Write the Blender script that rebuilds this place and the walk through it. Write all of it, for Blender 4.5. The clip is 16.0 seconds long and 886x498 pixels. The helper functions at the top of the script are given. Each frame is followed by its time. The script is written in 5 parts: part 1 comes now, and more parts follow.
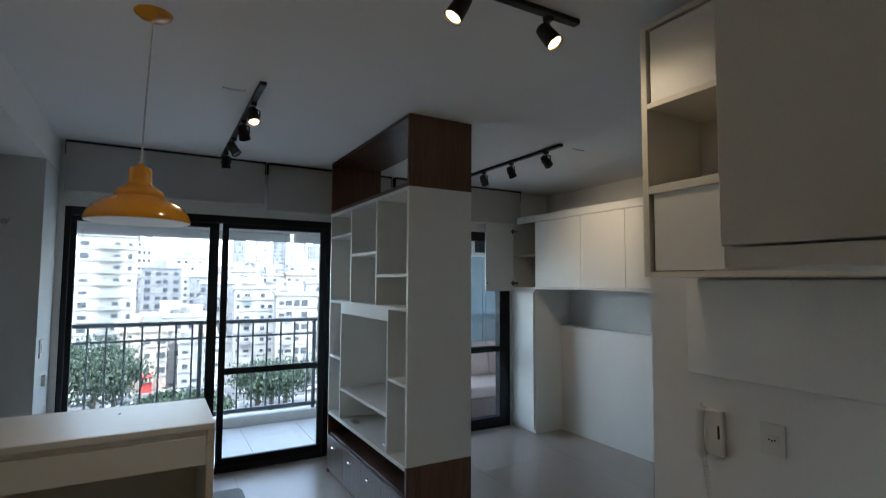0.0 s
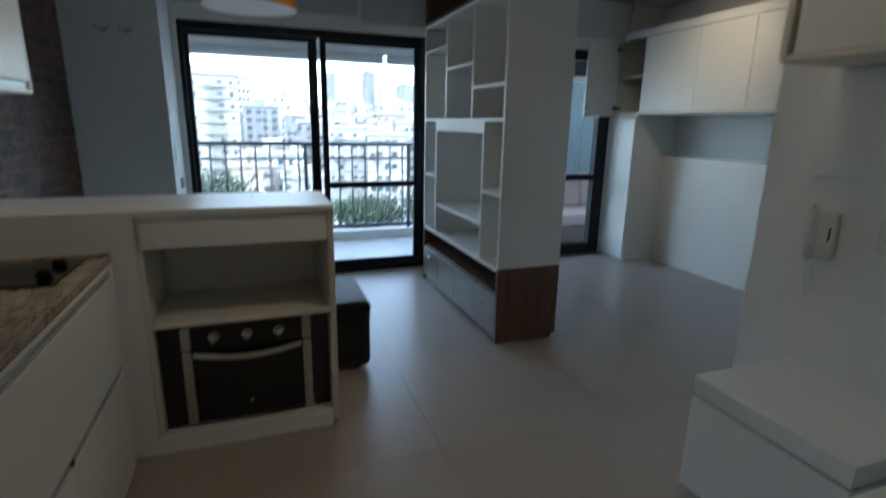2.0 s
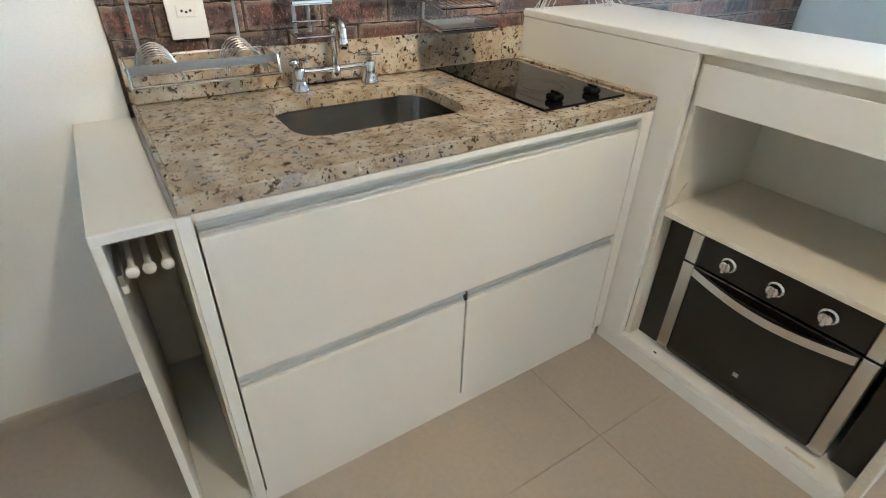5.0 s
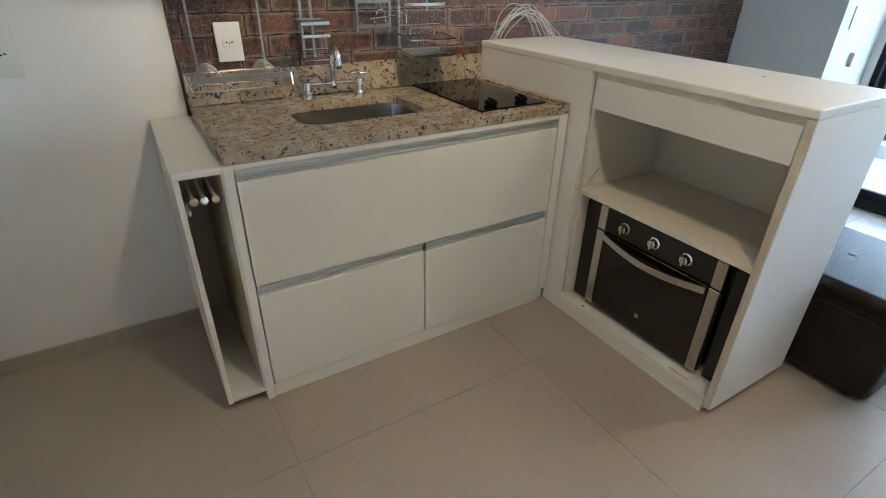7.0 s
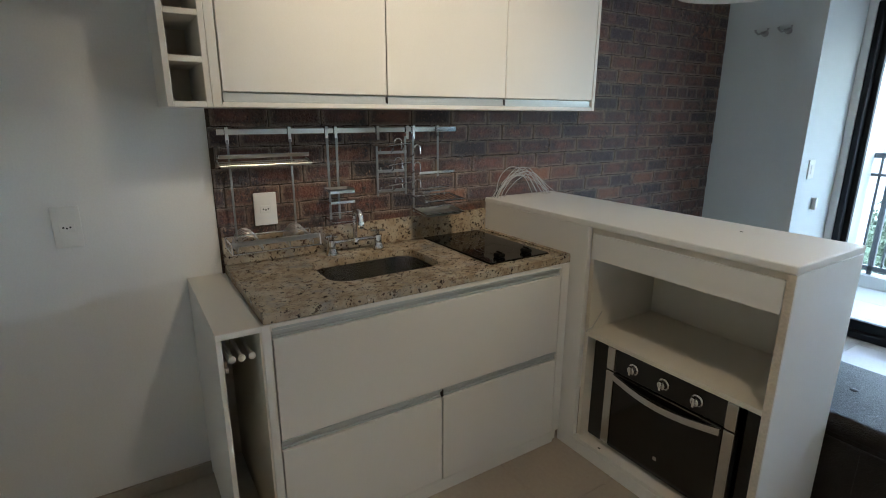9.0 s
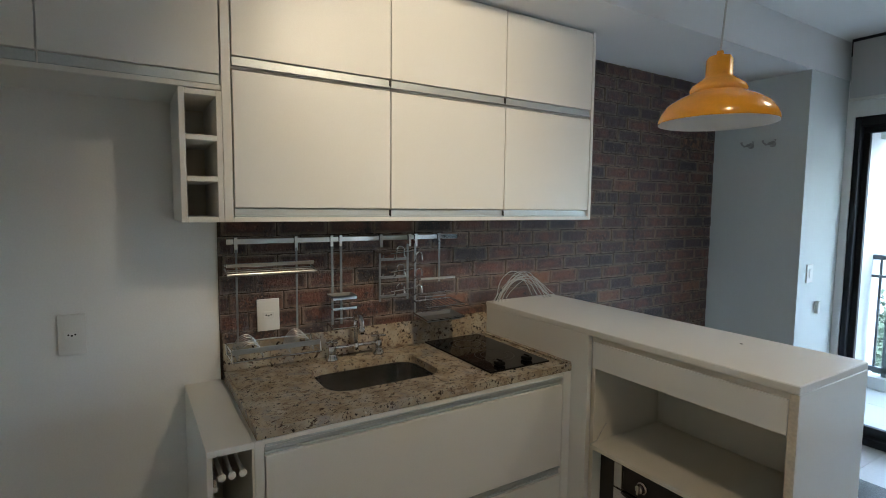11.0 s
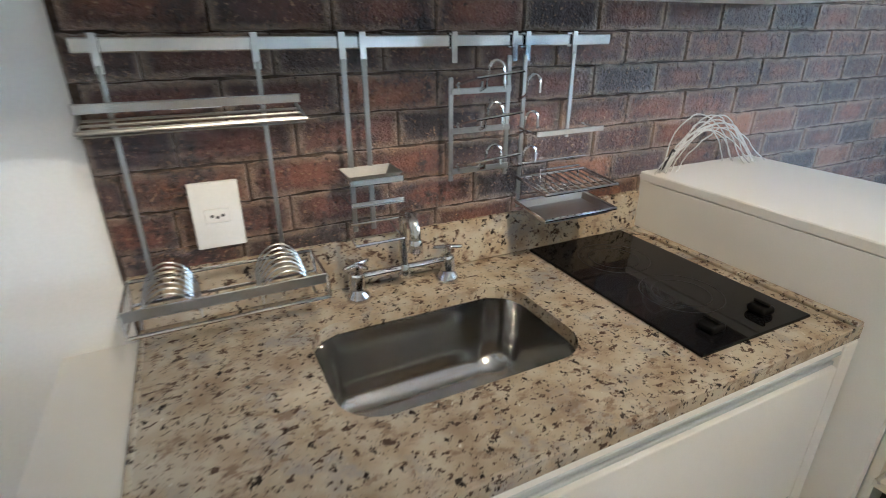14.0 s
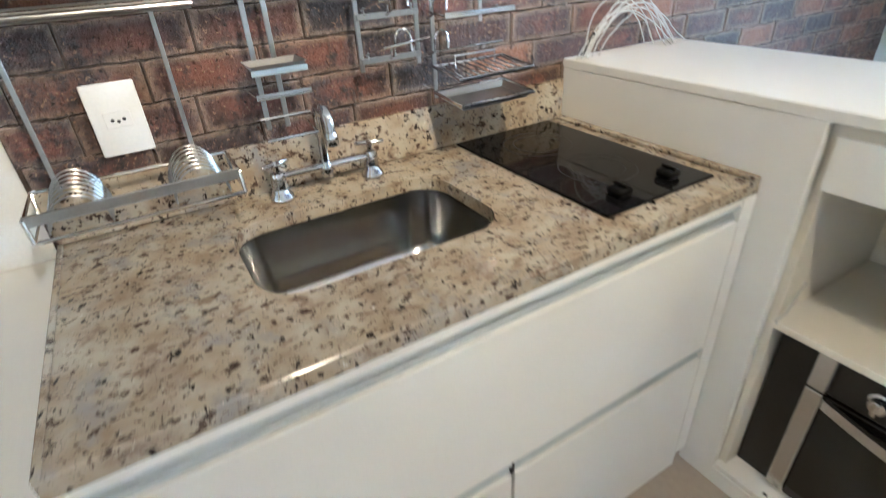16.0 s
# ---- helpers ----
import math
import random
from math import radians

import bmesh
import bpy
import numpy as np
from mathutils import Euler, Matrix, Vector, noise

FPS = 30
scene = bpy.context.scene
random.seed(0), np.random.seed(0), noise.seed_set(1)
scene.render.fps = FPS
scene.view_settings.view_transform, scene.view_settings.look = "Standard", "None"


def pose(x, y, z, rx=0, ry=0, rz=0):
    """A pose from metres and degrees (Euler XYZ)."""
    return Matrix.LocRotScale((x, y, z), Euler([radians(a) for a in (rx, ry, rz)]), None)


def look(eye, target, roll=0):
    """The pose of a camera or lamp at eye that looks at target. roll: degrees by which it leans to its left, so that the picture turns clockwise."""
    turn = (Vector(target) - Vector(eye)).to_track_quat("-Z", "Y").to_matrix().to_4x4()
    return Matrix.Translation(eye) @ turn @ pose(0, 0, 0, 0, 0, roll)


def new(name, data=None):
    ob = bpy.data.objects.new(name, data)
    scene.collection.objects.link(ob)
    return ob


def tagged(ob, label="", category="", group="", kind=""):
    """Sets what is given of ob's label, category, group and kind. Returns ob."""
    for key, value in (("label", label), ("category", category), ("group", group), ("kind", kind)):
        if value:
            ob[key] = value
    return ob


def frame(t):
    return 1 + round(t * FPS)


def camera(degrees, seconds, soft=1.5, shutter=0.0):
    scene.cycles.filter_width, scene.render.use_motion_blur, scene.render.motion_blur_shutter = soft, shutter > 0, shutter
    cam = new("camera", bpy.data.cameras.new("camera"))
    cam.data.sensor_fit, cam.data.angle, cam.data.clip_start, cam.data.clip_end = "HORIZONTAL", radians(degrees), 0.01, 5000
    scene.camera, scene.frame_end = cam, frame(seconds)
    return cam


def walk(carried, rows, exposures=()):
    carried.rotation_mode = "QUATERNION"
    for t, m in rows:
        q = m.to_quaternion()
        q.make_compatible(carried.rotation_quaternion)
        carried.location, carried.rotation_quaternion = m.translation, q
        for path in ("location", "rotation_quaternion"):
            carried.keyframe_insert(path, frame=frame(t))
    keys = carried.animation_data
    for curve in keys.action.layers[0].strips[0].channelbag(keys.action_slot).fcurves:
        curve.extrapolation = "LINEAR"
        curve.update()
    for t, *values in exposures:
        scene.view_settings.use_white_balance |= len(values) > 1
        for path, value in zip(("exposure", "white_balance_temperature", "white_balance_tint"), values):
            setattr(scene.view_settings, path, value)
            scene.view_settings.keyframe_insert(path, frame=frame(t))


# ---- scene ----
cam = camera(82.3, 16.0, 0.9, 0.4)
PATH = [
    (0, (1.245, 0.1, 1.609), (2.229, 1.836, 1.739), 0.3),
    (0.5, (1.237, 0.089, 1.619), (2.198, 1.826, 1.866), -0.4),
    (1, (1.251, 0.088, 1.595), (2.164, 1.854, 1.818), -0.9),
    (1.5, (1.234, 0.075, 1.522), (2.053, 1.898, 1.456), -0.3),
    (2, (1.178, 0.064, 1.416), (1.841, 1.888, 0.933), 1.1),
    (2.5, (1.145, 0.127, 1.298), (1.497, 1.914, 0.471), 2.4),
    (3, (1.157, 0.343, 1.246), (1.186, 2.114, 0.317), 2.9),
    (3.5, (1.134, 0.498, 1.251), (1.024, 2.237, 0.27), 5.1),
    (4, (1.279, 0.656, 1.289), (0.567, 2.182, 0.21), -1.0),
    (4.2, (1.285, 0.791, 1.297), (0.372, 2.176, 0.179), -1.9),
    (4.5, (1.292, 0.899, 1.302), (0.098, 2.048, 0.183), -0.1),
    (5, (1.498, 0.939, 1.299), (0.099, 1.886, 0.229), 1.8),
    (5.2, (1.596, 0.954, 1.313), (0.177, 1.872, 0.244), 2.5),
    (7.3, (2.075, 0.783, 1.373), (0.575, 1.714, 0.433), 0.9),
    (7.5, (2.081, 0.771, 1.387), (0.569, 1.713, 0.478), 0.8),
    (8, (2.088, 0.718, 1.421), (0.526, 1.715, 0.67), 1.2),
    (8.5, (2.097, 0.7, 1.46), (0.486, 1.718, 0.853), 0.8),
    (9, (2.082, 0.685, 1.476), (0.451, 1.723, 0.965), 0.2),
    (9.5, (2.08, 0.686, 1.488), (0.437, 1.73, 1.03), -0.2),
    (10, (2.102, 0.681, 1.533), (0.445, 1.735, 1.155), -0.2),
    (10.2, (2.121, 0.683, 1.555), (0.443, 1.737, 1.283), -0.3),
    (12.3, (1.93, 0.793, 1.553), (0.223, 1.829, 1.426), 0.5),
    (12.5, (1.833, 0.872, 1.524), (0.084, 1.817, 1.304), 0.6),
    (13, (1.581, 1.003, 1.444), (-0.19, 1.687, 0.814), 2.0),
    (13.5, (1.23, 1.06, 1.427), (-0.522, 1.72, 0.722), 0.7),
    (14, (1.024, 1.144, 1.433), (-0.626, 1.949, 0.64), -0.1),
    (14.5, (0.886, 1.238, 1.421), (-0.681, 2.116, 0.541), 0.1),
    (15, (0.838, 1.267, 1.417), (-0.678, 2.17, 0.477), 0.5),
    (15.5, (0.908, 1.225, 1.395), (-0.604, 2.133, 0.454), -0.6),
    (16, (1.126, 1.198, 1.35), (-0.37, 2.048, 0.332), -3.5),
]
EXPOSURES = [(0, 3.6, 6050, 9), (1.0, 3.65, 6050, 8), (1.5, 3.7, 5950, 8), (2.0, 3.55, 5650, 5), (2.6, 3.8, 5700, 4), (3.0, 4.3, 5950, 6), (3.5, 4.35, 5900, 7), (4.0, 4.65, 5950, 7),
             (4.2, 4.85, 5900, 7), (4.5, 5.1, 5700, 8), (5.0, 6.15, 5600, 5), (7.5, 5.15, 5900, 6), (8.0, 4.9, 5900, 6), (8.5, 4.7, 5850, 6), (9.0, 4.75, 5850, 6), (10.0, 4.55, 5850, 6),
             (12.5, 4.55, 5950, 5), (13.0, 5.08, 5700, 5), (13.5, 5.45, 5550, 6), (14.5, 6.25, 5400, 8), (15.0, 6.3, 5300, 8), (16, 6.3, 5350, 6)]
walk(cam, [(t, look(eye, target, roll)) for t, eye, target, roll in PATH], EXPOSURES)

# ---- world, sun, lamps ----
world = bpy.data.worlds.new("sky")
scene.world = world
world.use_nodes = True
wn = world.node_tree
sky = wn.nodes.new("ShaderNodeTexSky")
sky.sky_type = 'NISHITA'
sky.sun_disc = False
sky.sun_elevation, sky.sun_rotation = radians(58), radians(150)
sky.air_density, sky.dust_density, sky.ozone_density = 1.0, 1.6, 1.5
wn.nodes["Background"].inputs["Strength"].default_value = 0.15
haze = wn.nodes.new("ShaderNodeHueSaturation")
haze.inputs["Saturation"].default_value = 0.65
wn.links.new(sky.outputs[0], haze.inputs["Color"])
wn.links.new(haze.outputs[0], wn.nodes["Background"].inputs["Color"])

sun_data = bpy.data.lights.new("sun", 'SUN')
sun_data.energy, sun_data.angle, sun_data.color = 0.8, radians(14), (1.0, 0.97, 0.93)
sun = new("sun", sun_data)
sun.matrix_basis = look((0, 0, 30), (0.3, 0.5, 29.0))


def spot(eye, target, watts, degrees):
    data = bpy.data.lights.new("spot_lamp", 'SPOT')
    data.energy, data.color, data.spot_size, data.spot_blend = watts, (1.0, 0.76, 0.49), radians(degrees), 1.0
    data.shadow_soft_size = 0.07
    ob = new("spot_lamp", data)
    ob.matrix_basis = look(eye, target)
    return ob


# ---- materials ----
def material(name, base, rough=0.5, metal=0.0, vary=0.08, scale=6.0, fine=90.0, bump=0.05, coat=0.0, spec=0.5, per_object=0.0, tint=None):
    """Principled surface with broad stains and fine grain."""
    m = bpy.data.materials.new(name)
    m.use_nodes = True
    t = m.node_tree
    b = t.nodes["Principled BSDF"]
    b.inputs["Roughness"].default_value, b.inputs["Metallic"].default_value = rough, metal
    b.inputs["Coat Weight"].default_value = coat
    b.inputs["Specular IOR Level"].default_value = spec
    co = t.nodes.new("ShaderNodeTexCoord")
    n1 = t.nodes.new("ShaderNodeTexNoise")
    n1.inputs["Scale"].default_value, n1.inputs["Detail"].default_value = scale, 5
    n2 = t.nodes.new("ShaderNodeTexNoise")
    n2.inputs["Scale"].default_value, n2.inputs["Detail"].default_value = fine, 4
    t.links.new(co.outputs["Object"], n1.inputs["Vector"])
    t.links.new(co.outputs["Object"], n2.inputs["Vector"])
    add = t.nodes.new("ShaderNodeMath")
    add.operation = 'ADD'
    t.links.new(n1.outputs["Fac"], add.inputs[0])
    t.links.new(n2.outputs["Fac"], add.inputs[1])
    last = add
    if per_object:
        info = t.nodes.new("ShaderNodeObjectInfo")
        mad = t.nodes.new("ShaderNodeMath")
        mad.operation = 'MULTIPLY_ADD'
        t.links.new(info.outputs["Random"], mad.inputs[0])
        mad.inputs[1].default_value = per_object
        t.links.new(add.outputs[0], mad.inputs[2])
        last = mad
    ramp = t.nodes.new("ShaderNodeMapRange")
    ramp.inputs["From Min"].default_value, ramp.inputs["From Max"].default_value = 0.6, 1.4 + per_object
    t.links.new(last.outputs[0], ramp.inputs["Value"])
    mix = t.nodes.new("ShaderNodeMix")
    mix.data_type = 'RGBA'
    dark = tint or tuple(c * (1 - 2 * vary) for c in base)
    mix.inputs[6].default_value = (*dark, 1)
    mix.inputs[7].default_value = (*(min(1, c * (1 + vary)) for c in base), 1)
    t.links.new(ramp.outputs[0], mix.inputs[0])
    t.links.new(mix.outputs[2], b.inputs["Base Color"])
    rr = t.nodes.new("ShaderNodeMapRange")
    rr.inputs["To Min"].default_value, rr.inputs["To Max"].default_value = rough * 0.85, min(1, rough * 1.2)
    t.links.new(n1.outputs["Fac"], rr.inputs["Value"])
    t.links.new(rr.outputs[0], b.inputs["Roughness"])
    if bump:
        bp = t.nodes.new("ShaderNodeBump")
        bp.inputs["Strength"].default_value, bp.inputs["Distance"].default_value = bump, 0.01
        t.links.new(n2.outputs["Fac"], bp.inputs["Height"])
        t.links.new(bp.outputs[0], b.inputs["Normal"])
    return m


def wood_material(name, dark, light, axis, rough=0.4):
    m = bpy.data.materials.new(name)
    m.use_nodes = True
    t = m.node_tree
    b = t.nodes["Principled BSDF"]
    b.inputs["Roughness"].default_value = rough
    co = t.nodes.new("ShaderNodeTexCoord")
    mp = t.nodes.new("ShaderNodeMapping")
    mp.inputs["Scale"].default_value = {"z": (9, 9, 0.7), "y": (9, 0.7, 9), "x": (0.7, 9, 9)}[axis]
    t.links.new(co.outputs["Object"], mp.inputs["Vector"])
    n1 = t.nodes.new("ShaderNodeTexNoise")
    n1.inputs["Scale"].default_value, n1.inputs["Detail"].default_value, n1.inputs["Distortion"].default_value = 3.0, 8, 1.2
    n2 = t.nodes.new("ShaderNodeTexNoise")
    n2.inputs["Scale"].default_value, n2.inputs["Detail"].default_value = 22, 3
    t.links.new(mp.outputs[0], n1.inputs["Vector"])
    t.links.new(mp.outputs[0], n2.inputs["Vector"])
    add = t.nodes.new("ShaderNodeMath")
    add.operation = 'MULTIPLY_ADD'
    add.inputs[1].default_value = 0.35
    t.links.new(n2.outputs["Fac"], add.inputs[0])
    t.links.new(n1.outputs["Fac"], add.inputs[2])
    r = t.nodes.new("ShaderNodeValToRGB")
    r.color_ramp.elements[0].position, r.color_ramp.elements[0].color = 0.5, (*dark, 1)
    r.color_ramp.elements[1].position, r.color_ramp.elements[1].color = 0.85, (*light, 1)
    t.links.new(add.outputs[0], r.inputs[0])
    t.links.new(r.outputs[0], b.inputs["Base Color"])
    bp = t.nodes.new("ShaderNodeBump")
    bp.inputs["Strength"].default_value, bp.inputs["Distance"].default_value = 0.08, 0.004
    t.links.new(n2.outputs["Fac"], bp.inputs["Height"])
    t.links.new(bp.outputs[0], b.inputs["Normal"])
    return m


def granite_material():
    m = bpy.data.materials.new("granite")
    m.use_nodes = True
    t = m.node_tree
    b = t.nodes["Principled BSDF"]
    b.inputs["Roughness"].default_value = 0.16
    co = t.nodes.new("ShaderNodeTexCoord")
    base = t.nodes.new("ShaderNodeTexNoise")
    base.inputs["Scale"].default_value, base.inputs["Detail"].default_value = 16, 6
    t.links.new(co.outputs["Object"], base.inputs["Vector"])
    r = t.nodes.new("ShaderNodeValToRGB")
    e = r.color_ramp.elements
    e[0].position, e[0].color = 0.34, (0.30, 0.235, 0.165, 1)
    e[1].position, e[1].color = 0.64, (0.46, 0.41, 0.325, 1)
    mid = e.new(0.47)
    mid.color = (0.39, 0.325, 0.24, 1)
    t.links.new(base.outputs["Fac"], r.inputs[0])
    colour = r.outputs[0]
    for scale, low, high, tone, stretch in ((11, 0.54, 0.68, (0.30, 0.285, 0.265), (1, 1, 1)), (26, 0.56, 0.66, (0.235, 0.175, 0.13), (1.3, 0.8, 1)),
                                            (64, 0.66, 0.70, (0.62, 0.57, 0.48), (1, 1.4, 1)), (52, 0.588, 0.622, (0.085, 0.058, 0.046), (1.2, 0.8, 1)),
                                            (40, 0.604, 0.637, (0.026, 0.022, 0.022), (0.85, 1.2, 1)), (90, 0.602, 0.635, (0.060, 0.046, 0.040), (1.1, 0.9, 1)),
                                            (150, 0.65, 0.70, (0.16, 0.125, 0.10), (1, 1, 1))):
        mp = t.nodes.new("ShaderNodeMapping")
        mp.inputs["Scale"].default_value = stretch
        mp.inputs["Rotation"].default_value = (0, 0, 0.7)
        t.links.new(co.outputs["Object"], mp.inputs["Vector"])
        n = t.nodes.new("ShaderNodeTexNoise")
        n.inputs["Scale"].default_value, n.inputs["Detail"].default_value, n.inputs["Roughness"].default_value = scale, 4, 0.68
        t.links.new(mp.outputs[0], n.inputs["Vector"])
        mr = t.nodes.new("ShaderNodeMapRange")
        mr.inputs["From Min"].default_value, mr.inputs["From Max"].default_value = low, high
        t.links.new(n.outputs["Fac"], mr.inputs["Value"])
        mix = t.nodes.new("ShaderNodeMix")
        mix.data_type = 'RGBA'
        t.links.new(mr.outputs[0], mix.inputs[0])
        t.links.new(colour, mix.inputs[6])
        mix.inputs[7].default_value = (*tone, 1)
        colour = mix.outputs[2]
    t.links.new(colour, b.inputs["Base Color"])
    return m


def brick_material():
    """Burnt clay: ochre arrises, red to sooty middles, sandy flecks; every brick a little different."""
    m = bpy.data.materials.new("burnt_brick")
    m.use_nodes = True
    t = m.node_tree
    b = t.nodes["Principled BSDF"]
    b.inputs["Specular IOR Level"].default_value = 0.5
    co = t.nodes.new("ShaderNodeTexCoord")
    info = t.nodes.new("ShaderNodeObjectInfo")
    geo = t.nodes.new("ShaderNodeNewGeometry")

    def noise_at(scale, detail, rough=0.6):
        n = t.nodes.new("ShaderNodeTexNoise")
        n.inputs["Scale"].default_value, n.inputs["Detail"].default_value, n.inputs["Roughness"].default_value = scale, detail, rough
        t.links.new(geo.outputs["Position"], n.inputs["Vector"])
        return n.outputs["Fac"]

    def ranged(value, lo, hi, to_lo=0.0, to_hi=1.0):
        r = t.nodes.new("ShaderNodeMapRange")
        for k, v in zip(("From Min", "From Max", "To Min", "To Max"), (lo, hi, to_lo, to_hi)):
            r.inputs[k].default_value = v
        t.links.new(value, r.inputs["Value"])
        return r.outputs[0]

    def mixed(fac, a, c):
        x = t.nodes.new("ShaderNodeMix")
        x.data_type = 'RGBA'
        t.links.new(fac, x.inputs[0])
        for sock, v in ((x.inputs[6], a), (x.inputs[7], c)):
            if isinstance(v, tuple):
                sock.default_value = (*v, 1)
            else:
                t.links.new(v, sock)
        return x.outputs[2]

    def maths(op, a, c):
        x = t.nodes.new("ShaderNodeMath")
        x.operation = op
        for sock, v in ((x.inputs[0], a), (x.inputs[1], c)):
            if isinstance(v, float):
                sock.default_value = v
            else:
                t.links.new(v, sock)
        return x.outputs[0]

    # distance from the brick's middle, 0 at the core and 1 at the arris
    sep = t.nodes.new("ShaderNodeSeparateXYZ")
    t.links.new(co.outputs["Object"], sep.inputs[0])
    ey = ranged(maths('ABSOLUTE', sep.outputs["Y"], 0.0), 0.080, 0.106)
    ez = ranged(maths('ABSOLUTE', sep.outputs["Z"], 0.0), 0.018, 0.037)
    edge = maths('MAXIMUM', ey, ez)
    broad, mid, fine = noise_at(7, 5), noise_at(38, 6, 0.72), noise_at(130, 3)
    edge = ranged(maths('ADD', maths('MULTIPLY', edge, 0.95), maths('MULTIPLY', mid, 1.6)), 0.95, 1.6)
    pits = noise_at(95, 2)
    heart = maths('MULTIPLY', ranged(maths('ABSOLUTE', sep.outputs["Y"], 0.0), 0.085, 0.03), ranged(maths('ABSOLUTE', sep.outputs["Z"], 0.0), 0.030, 0.006))
    core = mixed(ranged(maths('ADD', maths('MULTIPLY', broad, 1.2), maths('MULTIPLY', heart, 0.35)), 0.55, 0.95), (0.078, 0.045, 0.038), (0.185, 0.076, 0.052))
    core = mixed(ranged(info.outputs["Random"], 0.50, 0.92), core, (0.042, 0.033, 0.036))
    core = mixed(ranged(info.outputs["Random"], 0.10, 0.02), core, (0.27, 0.12, 0.066))
    rim = mixed(ranged(info.outputs["Random"], 0.1, 0.9), (0.285, 0.190, 0.140), (0.235, 0.185, 0.150))
    colour = mixed(edge, core, rim)
    soot = maths('ADD', maths('MULTIPLY', mid, 0.6), maths('MULTIPLY', noise_at(4.2, 3), 0.4))
    colour = mixed(ranged(soot, 0.50, 0.62), colour, (0.040, 0.031, 0.034))
    colour = mixed(ranged(fine, 0.60, 0.70), colour, (0.32, 0.20, 0.125))
    colour = mixed(ranged(pits, 0.64, 0.72), colour, (0.040, 0.030, 0.028))
    t.links.new(colour, b.inputs["Base Color"])
    t.links.new(ranged(mid, 0.3, 0.7, 0.32, 0.54), b.inputs["Roughness"])
    bp = t.nodes.new("ShaderNodeBump")
    bp.inputs["Strength"].default_value, bp.inputs["Distance"].default_value = 1.0, 0.011
    t.links.new(maths('SUBTRACT', maths('ADD', mid, maths('MULTIPLY', fine, 0.5)), maths('MULTIPLY', ranged(pits, 0.58, 0.70), 0.5)), bp.inputs["Height"])
    t.links.new(bp.outputs[0], b.inputs["Normal"])
    return m


def glass_material():
    m = bpy.data.materials.new("window_glass")
    m.use_nodes = True
    t = m.node_tree
    out = t.nodes["Material Output"]
    tr, gl, mix = t.nodes.new("ShaderNodeBsdfTransparent"), t.nodes.new("ShaderNodeBsdfGlossy"), t.nodes.new("ShaderNodeMixShader")
    tr.inputs[0].default_value = (0.93, 0.96, 0.96, 1)
    gl.inputs["Roughness"].default_value = 0.02
    mix.inputs[0].default_value = 0.05
    t.links.new(tr.outputs[0], mix.inputs[1])
    t.links.new(gl.outputs[0], mix.inputs[2])
    t.links.new(mix.outputs[0], out.inputs["Surface"])
    return m


def glow_material(name, colour, strength):
    m = bpy.data.materials.new(name)
    m.use_nodes = True
    b = m.node_tree.nodes["Principled BSDF"]
    b.inputs["Emission Color"].default_value, b.inputs["Emission Strength"].default_value = (*colour, 1), strength
    return m


WALL = material("wall_paint", (0.80, 0.80, 0.78), 0.75, vary=0.03, scale=1.4, fine=160, bump=0.06)
CEIL = material("ceiling_paint", (0.78, 0.78, 0.77), 0.85, vary=0.02, scale=1.0, fine=200, bump=0.04)
# white pillar paint with its shade mixed in, hence greyer than the walls
PILLAR = material("pillar_white_in_shade", (0.62, 0.645, 0.63), 0.7, vary=0.03, scale=1.4, fine=160, bump=0.06)
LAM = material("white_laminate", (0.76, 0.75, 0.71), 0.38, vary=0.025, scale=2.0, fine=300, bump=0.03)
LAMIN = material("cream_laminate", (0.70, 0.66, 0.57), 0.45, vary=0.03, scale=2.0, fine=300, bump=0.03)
EDGE = material("chipped_edge_strip", (0.62, 0.55, 0.44), 0.55, vary=0.12, scale=14, fine=120, bump=0.1)
ALU = material("aluminium_profile", (0.54, 0.58, 0.59), 0.48, metal=0.6, vary=0.05, scale=5, fine=200, bump=0.02)
CHROME = material("chrome", (0.66, 0.66, 0.665), 0.09, metal=1.0, vary=0.03, scale=20, fine=200, bump=0.0)
STEEL = material("brushed_steel", (0.60, 0.59, 0.57), 0.225, metal=1.0, vary=0.06, scale=5, fine=220, bump=0.04)
SINKSTEEL = material("polished_sink_steel", (0.50, 0.49, 0.475), 0.15, metal=1.0, vary=0.08, scale=5, fine=220, bump=0.0)
RACKSTEEL = material("dull_rack_steel", (0.40, 0.40, 0.395), 0.30, metal=1.0, vary=0.06, scale=12, fine=200, bump=0.02)
GRANITE = granite_material()
BRICK = brick_material()
MORTAR = material("brown_mortar", (0.075, 0.052, 0.040), 0.85, vary=0.4, scale=12, fine=140, bump=0.5)
WALNUT = wood_material("walnut_veneer", (0.078, 0.033, 0.017), (0.145, 0.064, 0.033), "z", 0.42)
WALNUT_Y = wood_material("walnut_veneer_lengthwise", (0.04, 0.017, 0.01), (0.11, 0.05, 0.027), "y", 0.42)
OAK = wood_material("greyed_walnut_front", (0.135, 0.108, 0.088), (0.185, 0.150, 0.122), "z", 0.32)
TILE = material("porcelain_floor_tile", (0.40, 0.347, 0.29), 0.315, vary=0.06, scale=2.6, fine=60, bump=0.02, per_object=0.1)
GROUT = material("dark_grout", (0.245, 0.212, 0.176), 0.9, vary=0.2, scale=10, fine=80, bump=0.2)
BALTILE = material("pale_balcony_tile", (0.55, 0.55, 0.53), 0.45, vary=0.05, scale=3, fine=60, bump=0.03, per_object=0.1)
RAILING = material("slate_painted_steel", (0.085, 0.10, 0.11), 0.45, vary=0.12, scale=8, fine=120, bump=0.03)
